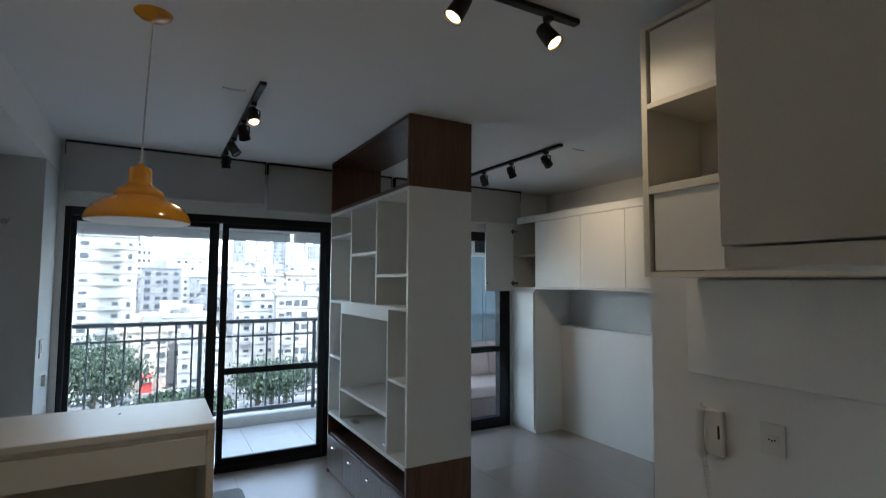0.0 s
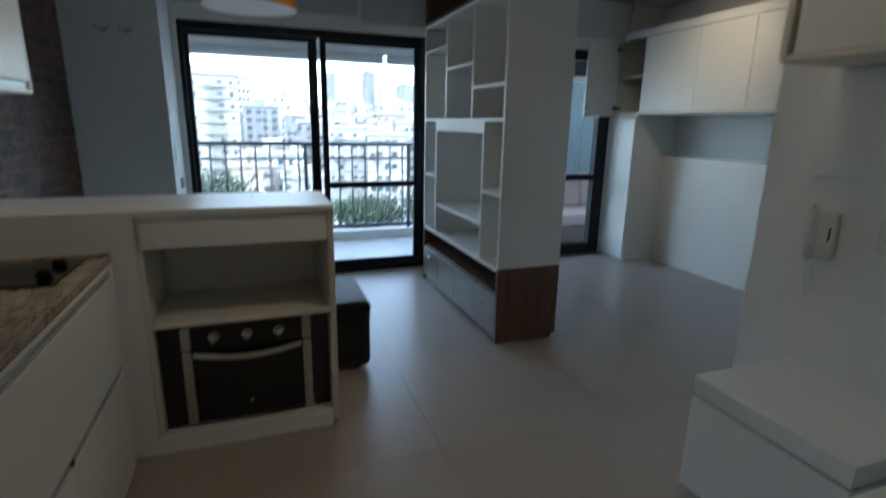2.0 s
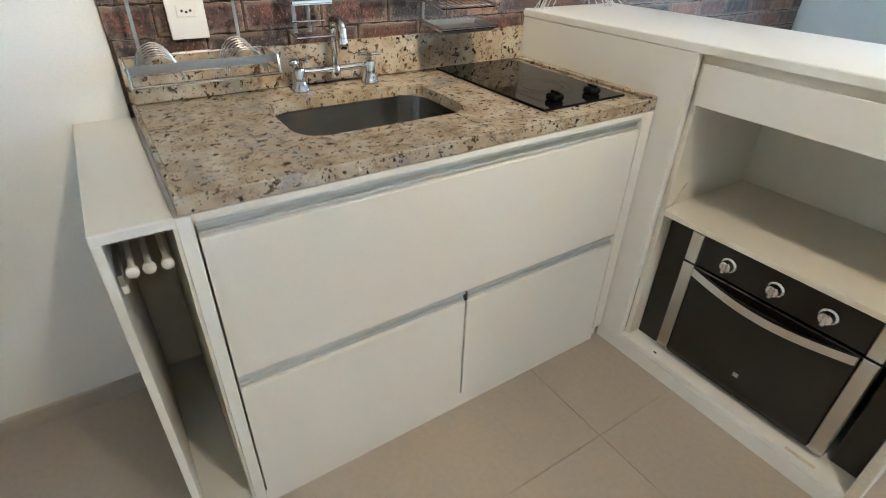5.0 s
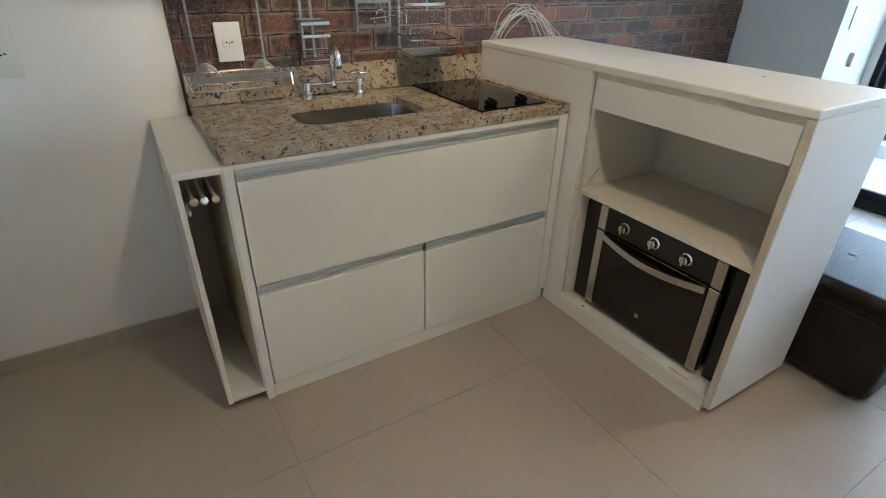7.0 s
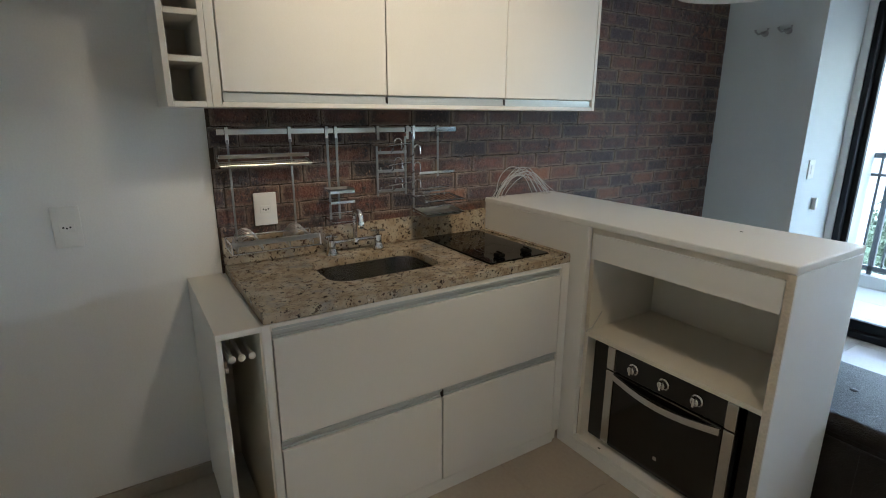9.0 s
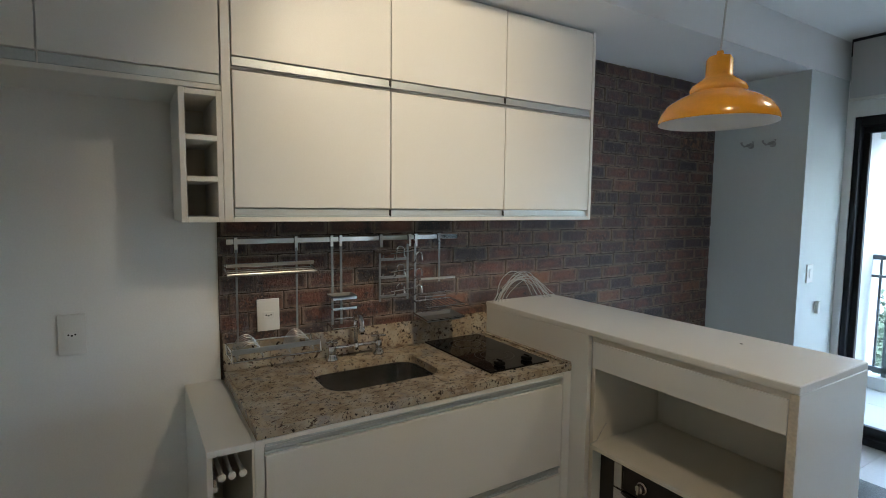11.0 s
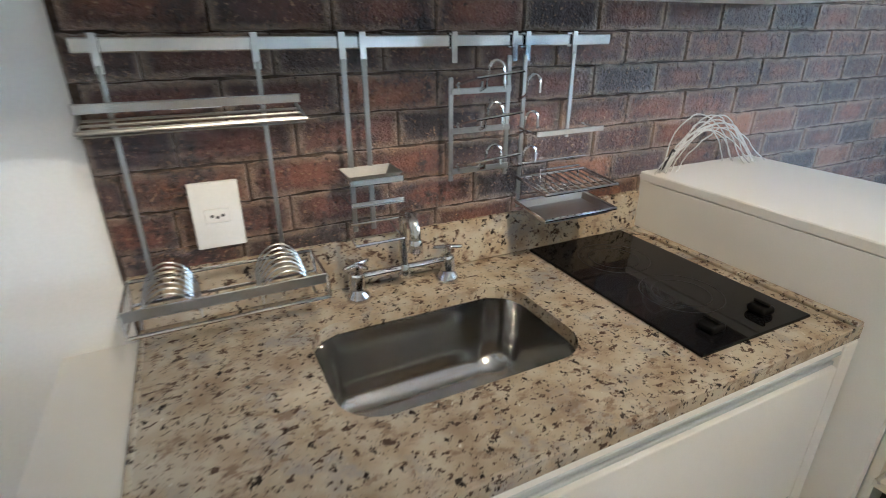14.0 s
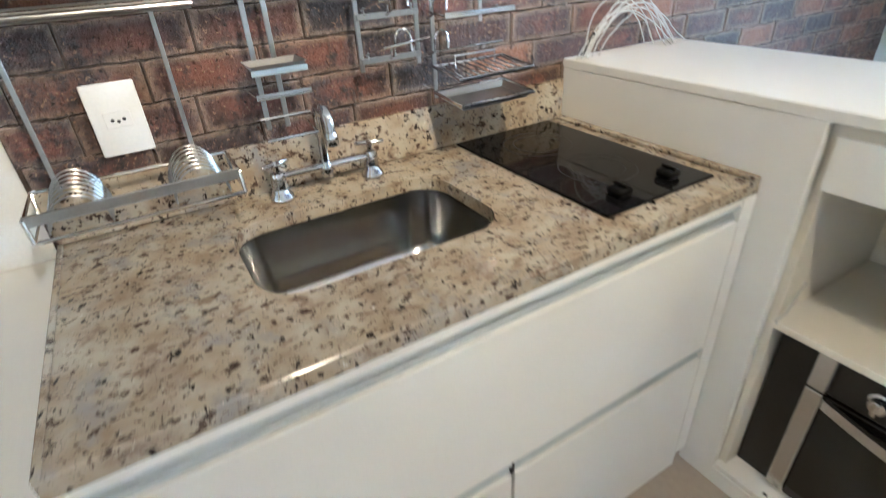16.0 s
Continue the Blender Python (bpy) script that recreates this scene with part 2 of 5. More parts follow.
FRAME = material("charcoal_aluminium", (0.014, 0.016, 0.020), 0.55, vary=0.15, scale=8, fine=120, bump=0.03, spec=0.3)
BLACK = material("black_metal", (0.012, 0.012, 0.013), 0.45, vary=0.15, scale=10, fine=120, bump=0.04)
HOB = material("black_ceramic_glass", (0.006, 0.006, 0.007), 0.05, vary=0.1, scale=8, fine=100, bump=0.0, spec=0.2)
KNOBBLACK = material("dull_black_knob", (0.004, 0.004, 0.004), 0.5, vary=0.1, scale=12, fine=120, bump=0.0, spec=0.15)
RINGGREY = material("faint_hob_print", (0.022, 0.022, 0.023), 0.3, vary=0.1, scale=12, fine=120, bump=0.0, spec=0.2)
OVENGLASS = material("dark_oven_glass", (0.010, 0.009, 0.009), 0.10, vary=0.2, scale=6, fine=100, bump=0.0)
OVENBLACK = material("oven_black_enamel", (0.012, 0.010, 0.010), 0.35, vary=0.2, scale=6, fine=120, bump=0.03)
YELLOW = material("yellow_enamel", (0.70, 0.30, 0.012), 0.22, vary=0.05, scale=5, fine=120, bump=0.02, coat=0.4)
ENAMEL = material("white_enamel", (0.74, 0.73, 0.68), 0.4, vary=0.04, scale=5, fine=120, bump=0.02)
PLASTIC = material("white_plastic", (0.74, 0.73, 0.70), 0.35, vary=0.03, scale=8, fine=200, bump=0.02)
CABLE = material("grey_cable", (0.55, 0.54, 0.50), 0.5, vary=0.1, scale=20, fine=100, bump=0.03)
LEATHER = material("dark_brown_leather", (0.018, 0.014, 0.013), 0.50, vary=0.25, scale=6, fine=180, bump=0.35, spec=0.22)
DOORPAINT = material("beige_door_laminate", (0.66, 0.56, 0.42), 0.5, vary=0.05, scale=1.8, fine=150, bump=0.06)
LOCKSIDE = material("champagne_lock_metal", (0.30, 0.28, 0.25), 0.33, metal=0.7, vary=0.1, scale=12, fine=160, bump=0.02)
LOCKBODY = material("steel_lock_body", (0.20, 0.215, 0.24), 0.22, metal=0.8, vary=0.1, scale=12, fine=160, bump=0.02)
LOCKGREY = material("graphite_lock_metal", (0.070, 0.075, 0.08), 0.22, metal=0.7, vary=0.12, scale=12, fine=160, bump=0.03)
LOCKBLACK = material("black_lock_plastic", (0.010, 0.010, 0.012), 0.22, vary=0.1, scale=12, fine=160, bump=0.02)
RUBBER = material("black_gasket", (0.010, 0.010, 0.010), 0.7, vary=0.1, scale=12, fine=120, bump=0.1)
KEYGREY = material("lock_keys", (0.5, 0.52, 0.55), 0.35, metal=0.5, vary=0.1, scale=20, fine=150, bump=0.02)
BRASS = material("worn_brass", (0.17, 0.11, 0.065), 0.4, metal=0.8, vary=0.15, scale=20, fine=150, bump=0.04)
BLIND = material("roller_blind_cloth", (0.55, 0.55, 0.54), 0.9, vary=0.04, scale=3, fine=240, bump=0.12)
CONCRETE = material("painted_concrete", (0.62, 0.62, 0.60), 0.8, vary=0.06, scale=2, fine=60, bump=0.1)
PINK = material("pale_pink_upholstery", (0.84, 0.66, 0.60), 0.8, vary=0.06, scale=6, fine=200, bump=0.15)
TAUPE = material("taupe_upholstery", (0.38, 0.30, 0.27), 0.8, vary=0.08, scale=6, fine=200, bump=0.15)
BLUEWALL = material("pale_blue_grey_curtain", (0.46, 0.52, 0.54), 0.8, vary=0.06, scale=3, fine=120, bump=0.1)
GLASS = glass_material()


def translucent(mat, share):
    """Let a thin cloth pass part of the light that falls on its back."""
    t = mat.node_tree
    tl, mx = t.nodes.new("ShaderNodeBsdfTranslucent"), t.nodes.new("ShaderNodeMixShader")
    t.links.new(t.nodes["Principled BSDF"].inputs["Base Color"].links[0].from_socket, tl.inputs["Color"])
    mx.inputs[0].default_value = share
    t.links.new(t.nodes["Principled BSDF"].outputs[0], mx.inputs[1])
    t.links.new(tl.outputs[0], mx.inputs[2])
    t.links.new(mx.outputs[0], t.nodes["Material Output"].inputs["Surface"])


translucent(BLUEWALL, 0.5)
translucent(BLIND, 0.2)
BULB = glow_material("lit_bulb", (1.0, 0.62, 0.28), 0.6)
DARKLENS = material("unlit_lamp_lens", (0.05, 0.05, 0.05), 0.2, vary=0.1, scale=10, fine=100, bump=0.0)
SLOT = material("socket_slots", (0.03, 0.03, 0.03), 0.5, vary=0.1, scale=20, fine=100, bump=0.0)
FACADE = [material("pale_facade_render", c, 0.85, vary=0.08, scale=0.15, fine=2.0, bump=0.05)
          for c in ((0.27, 0.262, 0.24), (0.22, 0.222, 0.22), (0.31, 0.31, 0.305), (0.165, 0.17, 0.178), (0.24, 0.205, 0.17))]
FARGLASS = material("far_window_glass", (0.030, 0.038, 0.046), 0.45, vary=0.2, scale=0.3, fine=3, bump=0.0, per_object=0.6)
ROOFMAT = material("weathered_roof", (0.36, 0.32, 0.30), 0.9, vary=0.15, scale=0.2, fine=3, bump=0.1)
REDMAT = material("red_painted_front", (0.45, 0.05, 0.04), 0.7, vary=0.1, scale=0.3, fine=3, bump=0.05)
BARK = material("tree_bark", (0.045, 0.034, 0.026), 0.9, vary=0.2, scale=2, fine=20, bump=0.4)
LEAF = material("tree_foliage", (0.026, 0.048, 0.028), 0.7, vary=0.35, scale=0.6, fine=6, bump=0.1)
GROUND = material("city_ground", (0.17, 0.17, 0.165), 0.95, vary=0.2, scale=0.02, fine=0.4, bump=0.05)
ROAD = material("asphalt", (0.07, 0.07, 0.075), 0.9, vary=0.2, scale=0.05, fine=2.0, bump=0.1)
CARPAINT = material("car_paint", (0.5, 0.5, 0.52), 0.3, vary=0.1, scale=0.5, fine=5, bump=0.0, per_object=0.8)

# ---- builders ----
WORLD_OF = {}


def thing(name, label, category, base=(0, 0, 0), group="", kind=""):
    ob = new(name)
    ob.empty_display_size = 0.05
    ob.location = base
    WORLD_OF[ob.name] = Matrix.Translation(base)
    return tagged(ob, label, category, group, kind)


def part(name, bm, mat, parent=None, label="", smooth=False):
    """Link a bmesh, in world metres, as one mesh object under a thing or a part."""
    me = bpy.data.meshes.new(name)
    bmesh.ops.recalc_face_normals(bm, faces=bm.faces)
    bm.to_mesh(me)
    bm.free()
    if smooth:
        for p in me.polygons:
            p.use_smooth = True
        me.set_sharp_from_angle(angle=radians(38))
    for one in (mat if isinstance(mat, (list, tuple)) else [mat]):
        me.materials.append(one)
    ob = new(name, me)
    WORLD_OF[ob.name] = Matrix.Identity(4)
    if parent is not None:
        ob.parent = parent
        ob.matrix_parent_inverse = WORLD_OF[parent.name].inverted()
    return tagged(ob, label)


def add_box(bm, x0, x1, y0, y1, z0, z1, r=0.0, seg=1):
    c = bmesh.ops.create_cube(bm, size=1.0)["verts"]
    for v in c:
        v.co = Vector((x0 + (v.co.x + 0.5) * (x1 - x0), y0 + (v.co.y + 0.5) * (y1 - y0), z0 + (v.co.z + 0.5) * (z1 - z0)))
    if r > 0:
        edges = list({e for v in c for e in v.link_edges})
        bmesh.ops.bevel(bm, geom=edges, offset=r, segments=seg, affect='EDGES', profile=0.5)


def box(name, parent, mat, x0, x1, y0, y1, z0, z1, r=0.0015, label="", seg=1):
    bm = bmesh.new()
    add_box(bm, x0, x1, y0, y1, z0, z1, r, seg)
    return part(name, bm, mat, parent, label, smooth=seg > 1)


def boxes(name, parent, mat, rows, r=0.0, label=""):
    bm = bmesh.new()
    for row in rows:
        add_box(bm, *row, r)
    return part(name, bm, mat, parent, label)


def structure(name, mat, x0, x1, y0, y1, z0, z1, label, category="wall", r=0.0):
    ob = box(name, None, mat, x0, x1, y0, y1, z0, z1, r)
    return tagged(ob, label, category, kind="structure")


def add_tube(bm, pts, r, seg=8, closed=False):
    pts = [Vector(p) for p in pts]
    n = len(pts)
    rings = []
    up = Vector((0, 0, 1))
    for i, p in enumerate(pts):
        a = pts[(i - 1) % n] if (closed or i > 0) else p
        b = pts[(i + 1) % n] if (closed or i < n - 1) else p
        d = (b - a).normalized()
        ref = up if abs(d.z) < 0.95 else Vector((1, 0, 0))
        s = d.cross(ref).normalized()
        u = s.cross(d).normalized()
        rad = r[i] if isinstance(r, (list, tuple)) else r
        rings.append([bm.verts.new(p + rad * (math.cos(k * math.tau / seg) * s + math.sin(k * math.tau / seg) * u)) for k in range(seg)])
    for i in range(n if closed else n - 1):
        a, b = rings[i], rings[(i + 1) % n]
        for k in range(seg):
            bm.faces.new((a[k], a[(k + 1) % seg], b[(k + 1) % seg], b[k]))
    if not closed:
        bm.faces.new(rings[0][::-1])
        bm.faces.new(rings[-1])


def tube(name, parent, mat, pts, r, seg=8, label="", closed=False):
    bm = bmesh.new()
    add_tube(bm, pts, r, seg, closed)
    return part(name, bm, mat, parent, label, smooth=True)


def arc(centre, radius, a0, a1, n, u=(1, 0, 0), v=(0, 0, 1)):
    u, v, centre = Vector(u), Vector(v), Vector(centre)
    return [centre + radius * (math.cos(radians(a0 + (a1 - a0) * i / n)) * u + math.sin(radians(a0 + (a1 - a0) * i / n)) * v) for i in range(n + 1)]


def add_lathe(bm, profile, centre, seg=32, axis=None):
    """Turn (radius, height) pairs about the z axis through centre, or about a given axis."""
    m = Matrix.Translation(centre)
    if axis is not None:
        m = m @ Vector(axis).to_track_quat("Z", "Y").to_matrix().to_4x4()
    rings = []
    for r, h in profile:
        rings.append([bm.verts.new(m @ Vector((r * math.cos(k * math.tau / seg), r * math.sin(k * math.tau / seg), h))) for k in range(seg)])
    for a, b in zip(rings, rings[1:]):
        for k in range(seg):
            bm.faces.new((a[k], a[(k + 1) % seg], b[(k + 1) % seg], b[k]))
    bm.faces.new(rings[0][::-1])
    bm.faces.new(rings[-1])


def lathe(name, parent, mat, profile, centre, seg=32, axis=None, label=""):
    bm = bmesh.new()
    add_lathe(bm, profile, centre, seg, axis)
    return part(name, bm, mat, parent, label, smooth=True)


def rounded_loop(x0, x1, y0, y1, r, n=6):
    out = []
    for cx, cy, a in ((x1 - r, y1 - r, 0), (x0 + r, y1 - r, 90), (x0 + r, y0 + r, 180), (x1 - r, y0 + r, 270)):
        out += [(cx + r * math.cos(radians(a + 90 * i / n)), cy + r * math.sin(radians(a + 90 * i / n))) for i in range(n + 1)]
    return out

# ---- large structure ----
H = 2.65
structure("floor", GROUT, -0.15, 5.35, -1.6, 4.90, -0.20, -0.004, "brown grouted bed under large porcelain tiles", "floor")
structure("wall_west", WALL, -0.15, 0.0, -0.15, 4.95, 0, H, "white painted kitchen and living room wall")
structure("wall_south_1", WALL, 0.0, 0.745, -0.15, 0.0, 0, H, "white painted wall beside the entrance door")
structure("wall_south_2", WALL, 1.64, 3.15, -0.15, 0.0, 0, H, "white painted wall behind the entrance cabinets")
structure("wall_south_3", WALL, 0.745, 1.64, -0.15, 0.0, 2.12, H, "white painted lintel over the entrance door")
structure("wall_entry_east", WALL, 3.15, 3.30, -0.15, 1.60, 0, H, "white painted wall with intercom and socket")
structure("wall_bed_south", WALL, 3.30, 5.35, 1.45, 1.60, 0, H, "white painted wall of the sleeping corner")
structure("wall_east", WALL, 5.35, 5.50, 1.43, 4.95, 0, H, "white painted wall behind the wall cabinets")
structure("wall_north_1", WALL, 0.0, 0.638, 4.79, 4.95, 0, H, "white painted wall beside the balcony door")
structure("wall_north_2", WALL, 0.638, 2.70, 4.79, 4.95, 2.17, H, "white painted wall over the balcony door")
structure("wall_north_3", WALL, 2.70, 3.30, 4.79, 4.95, 0, H, "white painted wall between the two openings")
structure("wall_north_4", WALL, 3.30, 4.80, 4.79, 4.95, 2.17, H, "white painted wall over the second opening")
structure("wall_north_5", WALL, 4.80, 5.35, 4.79, 4.95, 0, H, "white painted wall behind the tall cabinet")
structure("ceiling", CEIL, -0.15, 5.50, -0.15, 4.95, H, H + 0.2, "smooth white painted ceiling", "ceiling")
structure("ceiling_beam", CEIL, 0.0, 0.60, 0.0, 4.79, 2.41, H, "white dropped beam along the brick wall", "beam")
structure("pillar", PILLAR, 0.0, 0.594, 4.26, 4.79, 0, 2.41, "white pillar beside the window, coloured grey for its shade", "pillar")
# corridor that closes the place behind the open door
structure("corridor_wall_1", WALL, 0.15, 0.30, -1.75, -0.15, 0, 2.5, "plain corridor wall")
structure("corridor_wall_2", WALL, 2.20, 2.35, -1.75, -0.15, 0, 2.5, "plain corridor wall")
structure("corridor_wall_3", WALL, 0.30, 2.20, -1.75, -1.60, 0, 2.5, "plain corridor wall")
structure("corridor_ceiling", CEIL, 0.15, 2.35, -1.75, -0.15, 2.5, 2.6, "plain corridor ceiling", "ceiling")
structure("corridor_floor", TILE, 0.30, 2.20, -1.60, -0.15, -0.004, 0.0, "plain corridor floor", "floor")
# baseboards
structure("baseboard_1", TILE, 0.0, 0.012, 0.0, 0.85, 0, 0.06, "low tiled baseboard along the kitchen wall", "baseboard")
structure("baseboard_2", TILE, 3.138, 3.15, 1.35, 1.58, 0, 0.06, "low tiled baseboard", "baseboard")
structure("baseboard_3", TILE, 0.594, 0.606, 4.26, 4.79, 0, 0.06, "low tiled baseboard by the pillar", "baseboard")
# door frame
df = tagged(thing("door_frame", "beige wooden frame of the entrance door", "door frame", (0.745, -0.15, 0)), kind="structure")
box("jamb", df, DOORPAINT, 0.745, 0.775, -0.16, -0.04, 0, 2.12, 0.003)
box("jamb", df, DOORPAINT, 1.61, 1.64, -0.16, 0.008, 0, 2.12, 0.003)
box("head", df, DOORPAINT, 0.775, 1.61, -0.16, 0.008, 2.09, 2.12, 0.003)


# ---- windows and balcony ----
def glass_pane(parent, x0, x1, y, z0, z1):
    ob = box("pane", parent, GLASS, x0, x1, y - 0.003, y + 0.003, z0, z1, 0)
    ob.visible_shadow = False
    return ob


w1 = thing("window_1", "charcoal aluminium sliding balcony door with two glass leaves", "sliding door", (1.66, 4.80, 0), kind="structure")
for x0, x1, z0, z1, n in ((0.638, 0.673, 0, 2.17, "frame_stile"), (2.64, 2.70, 0, 2.17, "frame_stile"), (0.673, 2.64, 2.105, 2.17, "frame_head"), (0.673, 2.64, 0, 0.05, "frame_sill")):
    box(n, w1, FRAME, x0, x1, 4.80, 4.89, z0, z1, 0.004)
for name_y, x0, x1, mid in ((4.850, 0.673, 1.715, False), (4.81, 1.738, 2.64, True)):
    leaf = box("leaf_rail", w1, FRAME, x0, x1, name_y, name_y + 0.035, 0.05, 0.115, 0.003)
    box("leaf_rail", w1, FRAME, x0, x1, name_y, name_y + 0.035, 2.065, 2.105, 0.003)
    box("leaf_stile", w1, FRAME, x0, x0 + (0.05 if mid else 0.035), name_y, name_y + 0.035, 0.115, 2.065, 0.003)
    box("leaf_stile", w1, FRAME, x1 - (0.05 if mid else 0.075), x1, name_y, name_y + 0.035, 0.115, 2.065, 0.003)
    if mid:
        box("middle_rail", w1, FRAME, x0 + 0.05, x1 - 0.05, name_y, name_y + 0.035, 0.81, 0.865, 0.003)
        glass_pane(w1, x0 + 0.05, x1 - 0.05, name_y + 0.018, 0.115, 0.81)
        glass_pane(w1, x0 + 0.05, x1 - 0.05, name_y + 0.018, 0.865, 2.065)
    else:
        glass_pane(w1, x0 + 0.035, x1 - 0.075, name_y + 0.018, 0.115, 2.065)
w2 = thing("window_2", "charcoal aluminium balcony door with a middle rail", "sliding door", (4.05, 4.80, 0), kind="structure")
for x0, x1, z0, z1, n in ((3.30, 3.37, 0, 2.17, "frame_stile"), (4.66, 4.80, 0, 2.17, "frame_stile"), (3.37, 4.66, 2.07, 2.17, "frame_head"), (3.37, 4.66, 0, 0.115, "frame_sill"), (3.37, 4.66, 0.83, 0.89, "middle_rail")):
    box(n, w2, FRAME, x0, x1, 4.81, 4.90, z0, z1, 0.004)
glass_pane(w2, 3.37, 4.66, 4.855, 0.115, 0.83)
glass_pane(w2, 3.37, 4.66, 4.855, 0.89, 2.07)

structure("balcony_floor", CONCRETE, 0.3, 6.6, 4.90, 6.45, -0.22, -0.034, "concrete slab of the balcony", "balcony floor")
structure("balcony_ceiling", CEIL, 0.3, 6.6, 4.95, 6.5, 2.40, 2.7, "white balcony ceiling", "ceiling")
structure("balcony_beam", CONCRETE, 0.3, 6.6, 6.28, 6.44, 2.18, 2.40, "white beam over the balcony opening", "beam")
structure("balcony_kerb", CONCRETE, 0.3, 6.6, 6.26, 6.42, -0.034, 0.085, "low white kerb under the railing", "kerb", 0.004)
structure("balcony_side_1", CONCRETE, 0.15, 0.3, 4.95, 6.5, -0.2, 2.7, "white side wall of the balcony")
structure("balcony_side_2", CONCRETE, 6.6, 6.75, 4.95, 6.5, -0.2, 2.7, "white side wall of the balcony")
structure("house_front", CONCRETE, 5.35, 6.75, 4.79, 4.95, -0.2, 2.7, "plain outer wall beside the room")

rail = thing("balcony_railing", "dark painted steel balcony railing with upright bars", "railing", (3.4, 6.34, 0.085))
box("handrail", rail, RAILING, 0.30, 6.60, 6.31, 6.37, 1.125, 1.17, 0.006)
box("upper_rail", rail, RAILING, 0.30, 6.60, 6.325, 6.355, 0.965, 0.99, 0.003)
box("lower_rail", rail, RAILING, 0.30, 6.60, 6.32, 6.36, 0.12, 0.165, 0.003)
bar_mesh = None
for k in range(40):
    x = 0.36 + 0.158 * k
    if bar_mesh is None:
        first = box("bar", rail, RAILING, -0.009, 0.009, 6.331, 6.349, 0.165, 1.125, 0.002)
        bar_mesh, ob = first.data, first
    else:
        ob = new("bar", bar_mesh)
        ob.parent, ob.matrix_parent_inverse = rail, WORLD_OF[rail.name].inverted()
    ob.location = (x, 0, 0)
    if k % 8 == 0:
        box("post", rail, RAILING, x + 0.06, x + 0.10, 6.32, 6.36, 0.085, 1.125, 0.003)

# rolled screens under the balcony beam
for n, (x0, x1) in enumerate(((0.55, 2.62), (2.68, 4.7))):
    screen = thing("rolled_screen", "grey rolled-up balcony screen with two pull cords", "screen", (x0, 6.25, 2.06), "rolled balcony screens")
    bm = bmesh.new()
    add_tube(bm, [(x0, 6.24, 2.12), (x1, 6.24, 2.12)], 0.055, 14)
    part("roll", bm, BLIND, screen, smooth=True)
    for x in (x0 + 0.06, x1 - 0.06):
        tube("cord", screen, RAILING, [(x, 6.18, 2.12), (x, 6.18, 1.93)], 0.002, 6)

# pale curtain, wall unit and lounge on the balcony
curtain = thing("balcony_screen_blind", "lowered pale blue-grey blind at the balcony side", "blind", (5.3, 6.2, 0.0))
bm = bmesh.new()
for i in range(36):
    x0, x1 = 4.72 + i * 0.052, 4.72 + (i + 1) * 0.052
    add_box(bm, x0, x1, 6.17 + 0.012 * math.sin(i * 1.3), 6.185 + 0.012 * math.sin(i * 1.3), 0.09, 2.10)
part("cloth", bm, BLUEWALL, curtain)
tube("pull_cord", curtain, CABLE, [(5.0, 6.13, 2.05), (5.0, 6.13, 1.25)] + arc((5.03, 6.13, 1.25), 0.03, 180, 360, 8) + [(5.06, 6.13, 2.05)], 0.004, 6)
ac = thing("air_conditioner", "white outdoor air conditioner unit under the balcony ceiling", "air conditioner", (5.0, 5.7, 1.95))
box("casing", ac, ENAMEL, 4.75, 5.55, 5.55, 5.85, 1.95, 2.40, 0.02, seg=3)
box("grille", ac, FRAME, 4.80, 5.25, 5.535, 5.55, 1.99, 2.35, 0.004, "dark fan grille")
sofa = thing("balcony_lounge", "pale pink tufted lounge seat with taupe base", "sofa", (5.2, 5.7, -0.03))
box("base", sofa, TAUPE, 4.55, 6.0, 5.25, 6.10, -0.03, 0.22, 0.02, seg=3)
box("seat_cushion", sofa, PINK, 4.53, 6.0, 5.23, 6.0, 0.22, 0.36, 0.04, seg=4)
for k in range(4):
    bm = bmesh.new()
    add_box(bm, 4.55 + 0.36 * k, 4.90 + 0.36 * k, 5.85, 6.08, 0.34, 0.80, 0.05, 4)
    bmesh.ops.rotate(bm, verts=bm.verts, cent=(5, 5.95, 0.34), matrix=Matrix.Rotation(radians(-9), 3, 'X'))
    back = part("back_cushion", bm, PINK, sofa, smooth=True)
    for zz in (0.48, 0.66):
        lathe("button", back, TAUPE, [(0.002, 0.004), (0.012, 0.003), (0.013, 0)], (4.725 + 0.36 * k, 5.85 + (zz - 0.34) * 0.158, zz), 10, (0, -1, 0.15))


def roller_blind(x0, x1, z0, y):
    b = thing("roller_blind", "grey roller blind drawn up under the ceiling", "blind", ((x0 + x1) / 2, y, z0), "roller blinds")
    box("cloth", b, BLIND, x0, x1, y, y + 0.006, z0, 2.63, 0)
    tube("roller", b, BLIND, [(x0, y + 0.035, 2.61), (x1, y + 0.035, 2.61)], 0.035, 14)
    box("bottom_bar", b, ENAMEL, x0, x1, y - 0.008, y + 0.014, z0 - 0.02, z0, 0.004)
    box("bracket", b, FRAME, x0 - 0.006, x0 - 0.002, y - 0.004, y + 0.07, 2.54, 2.65, 0.002)
    box("bracket", b, FRAME, x1 + 0.002, x1 + 0.006, y - 0.004, y + 0.07, 2.54, 2.65, 0.002)
    box("top_line", b, FRAME, x0, x1, y - 0.004, y + 0.03, 2.632, 2.648, 0)


roller_blind(0.64, 2.05, 2.275, 4.68)
roller_blind(2.08, 3.25, 2.235, 4.68)
roller_blind(3.30, 4.86, 2.27, 4.68)


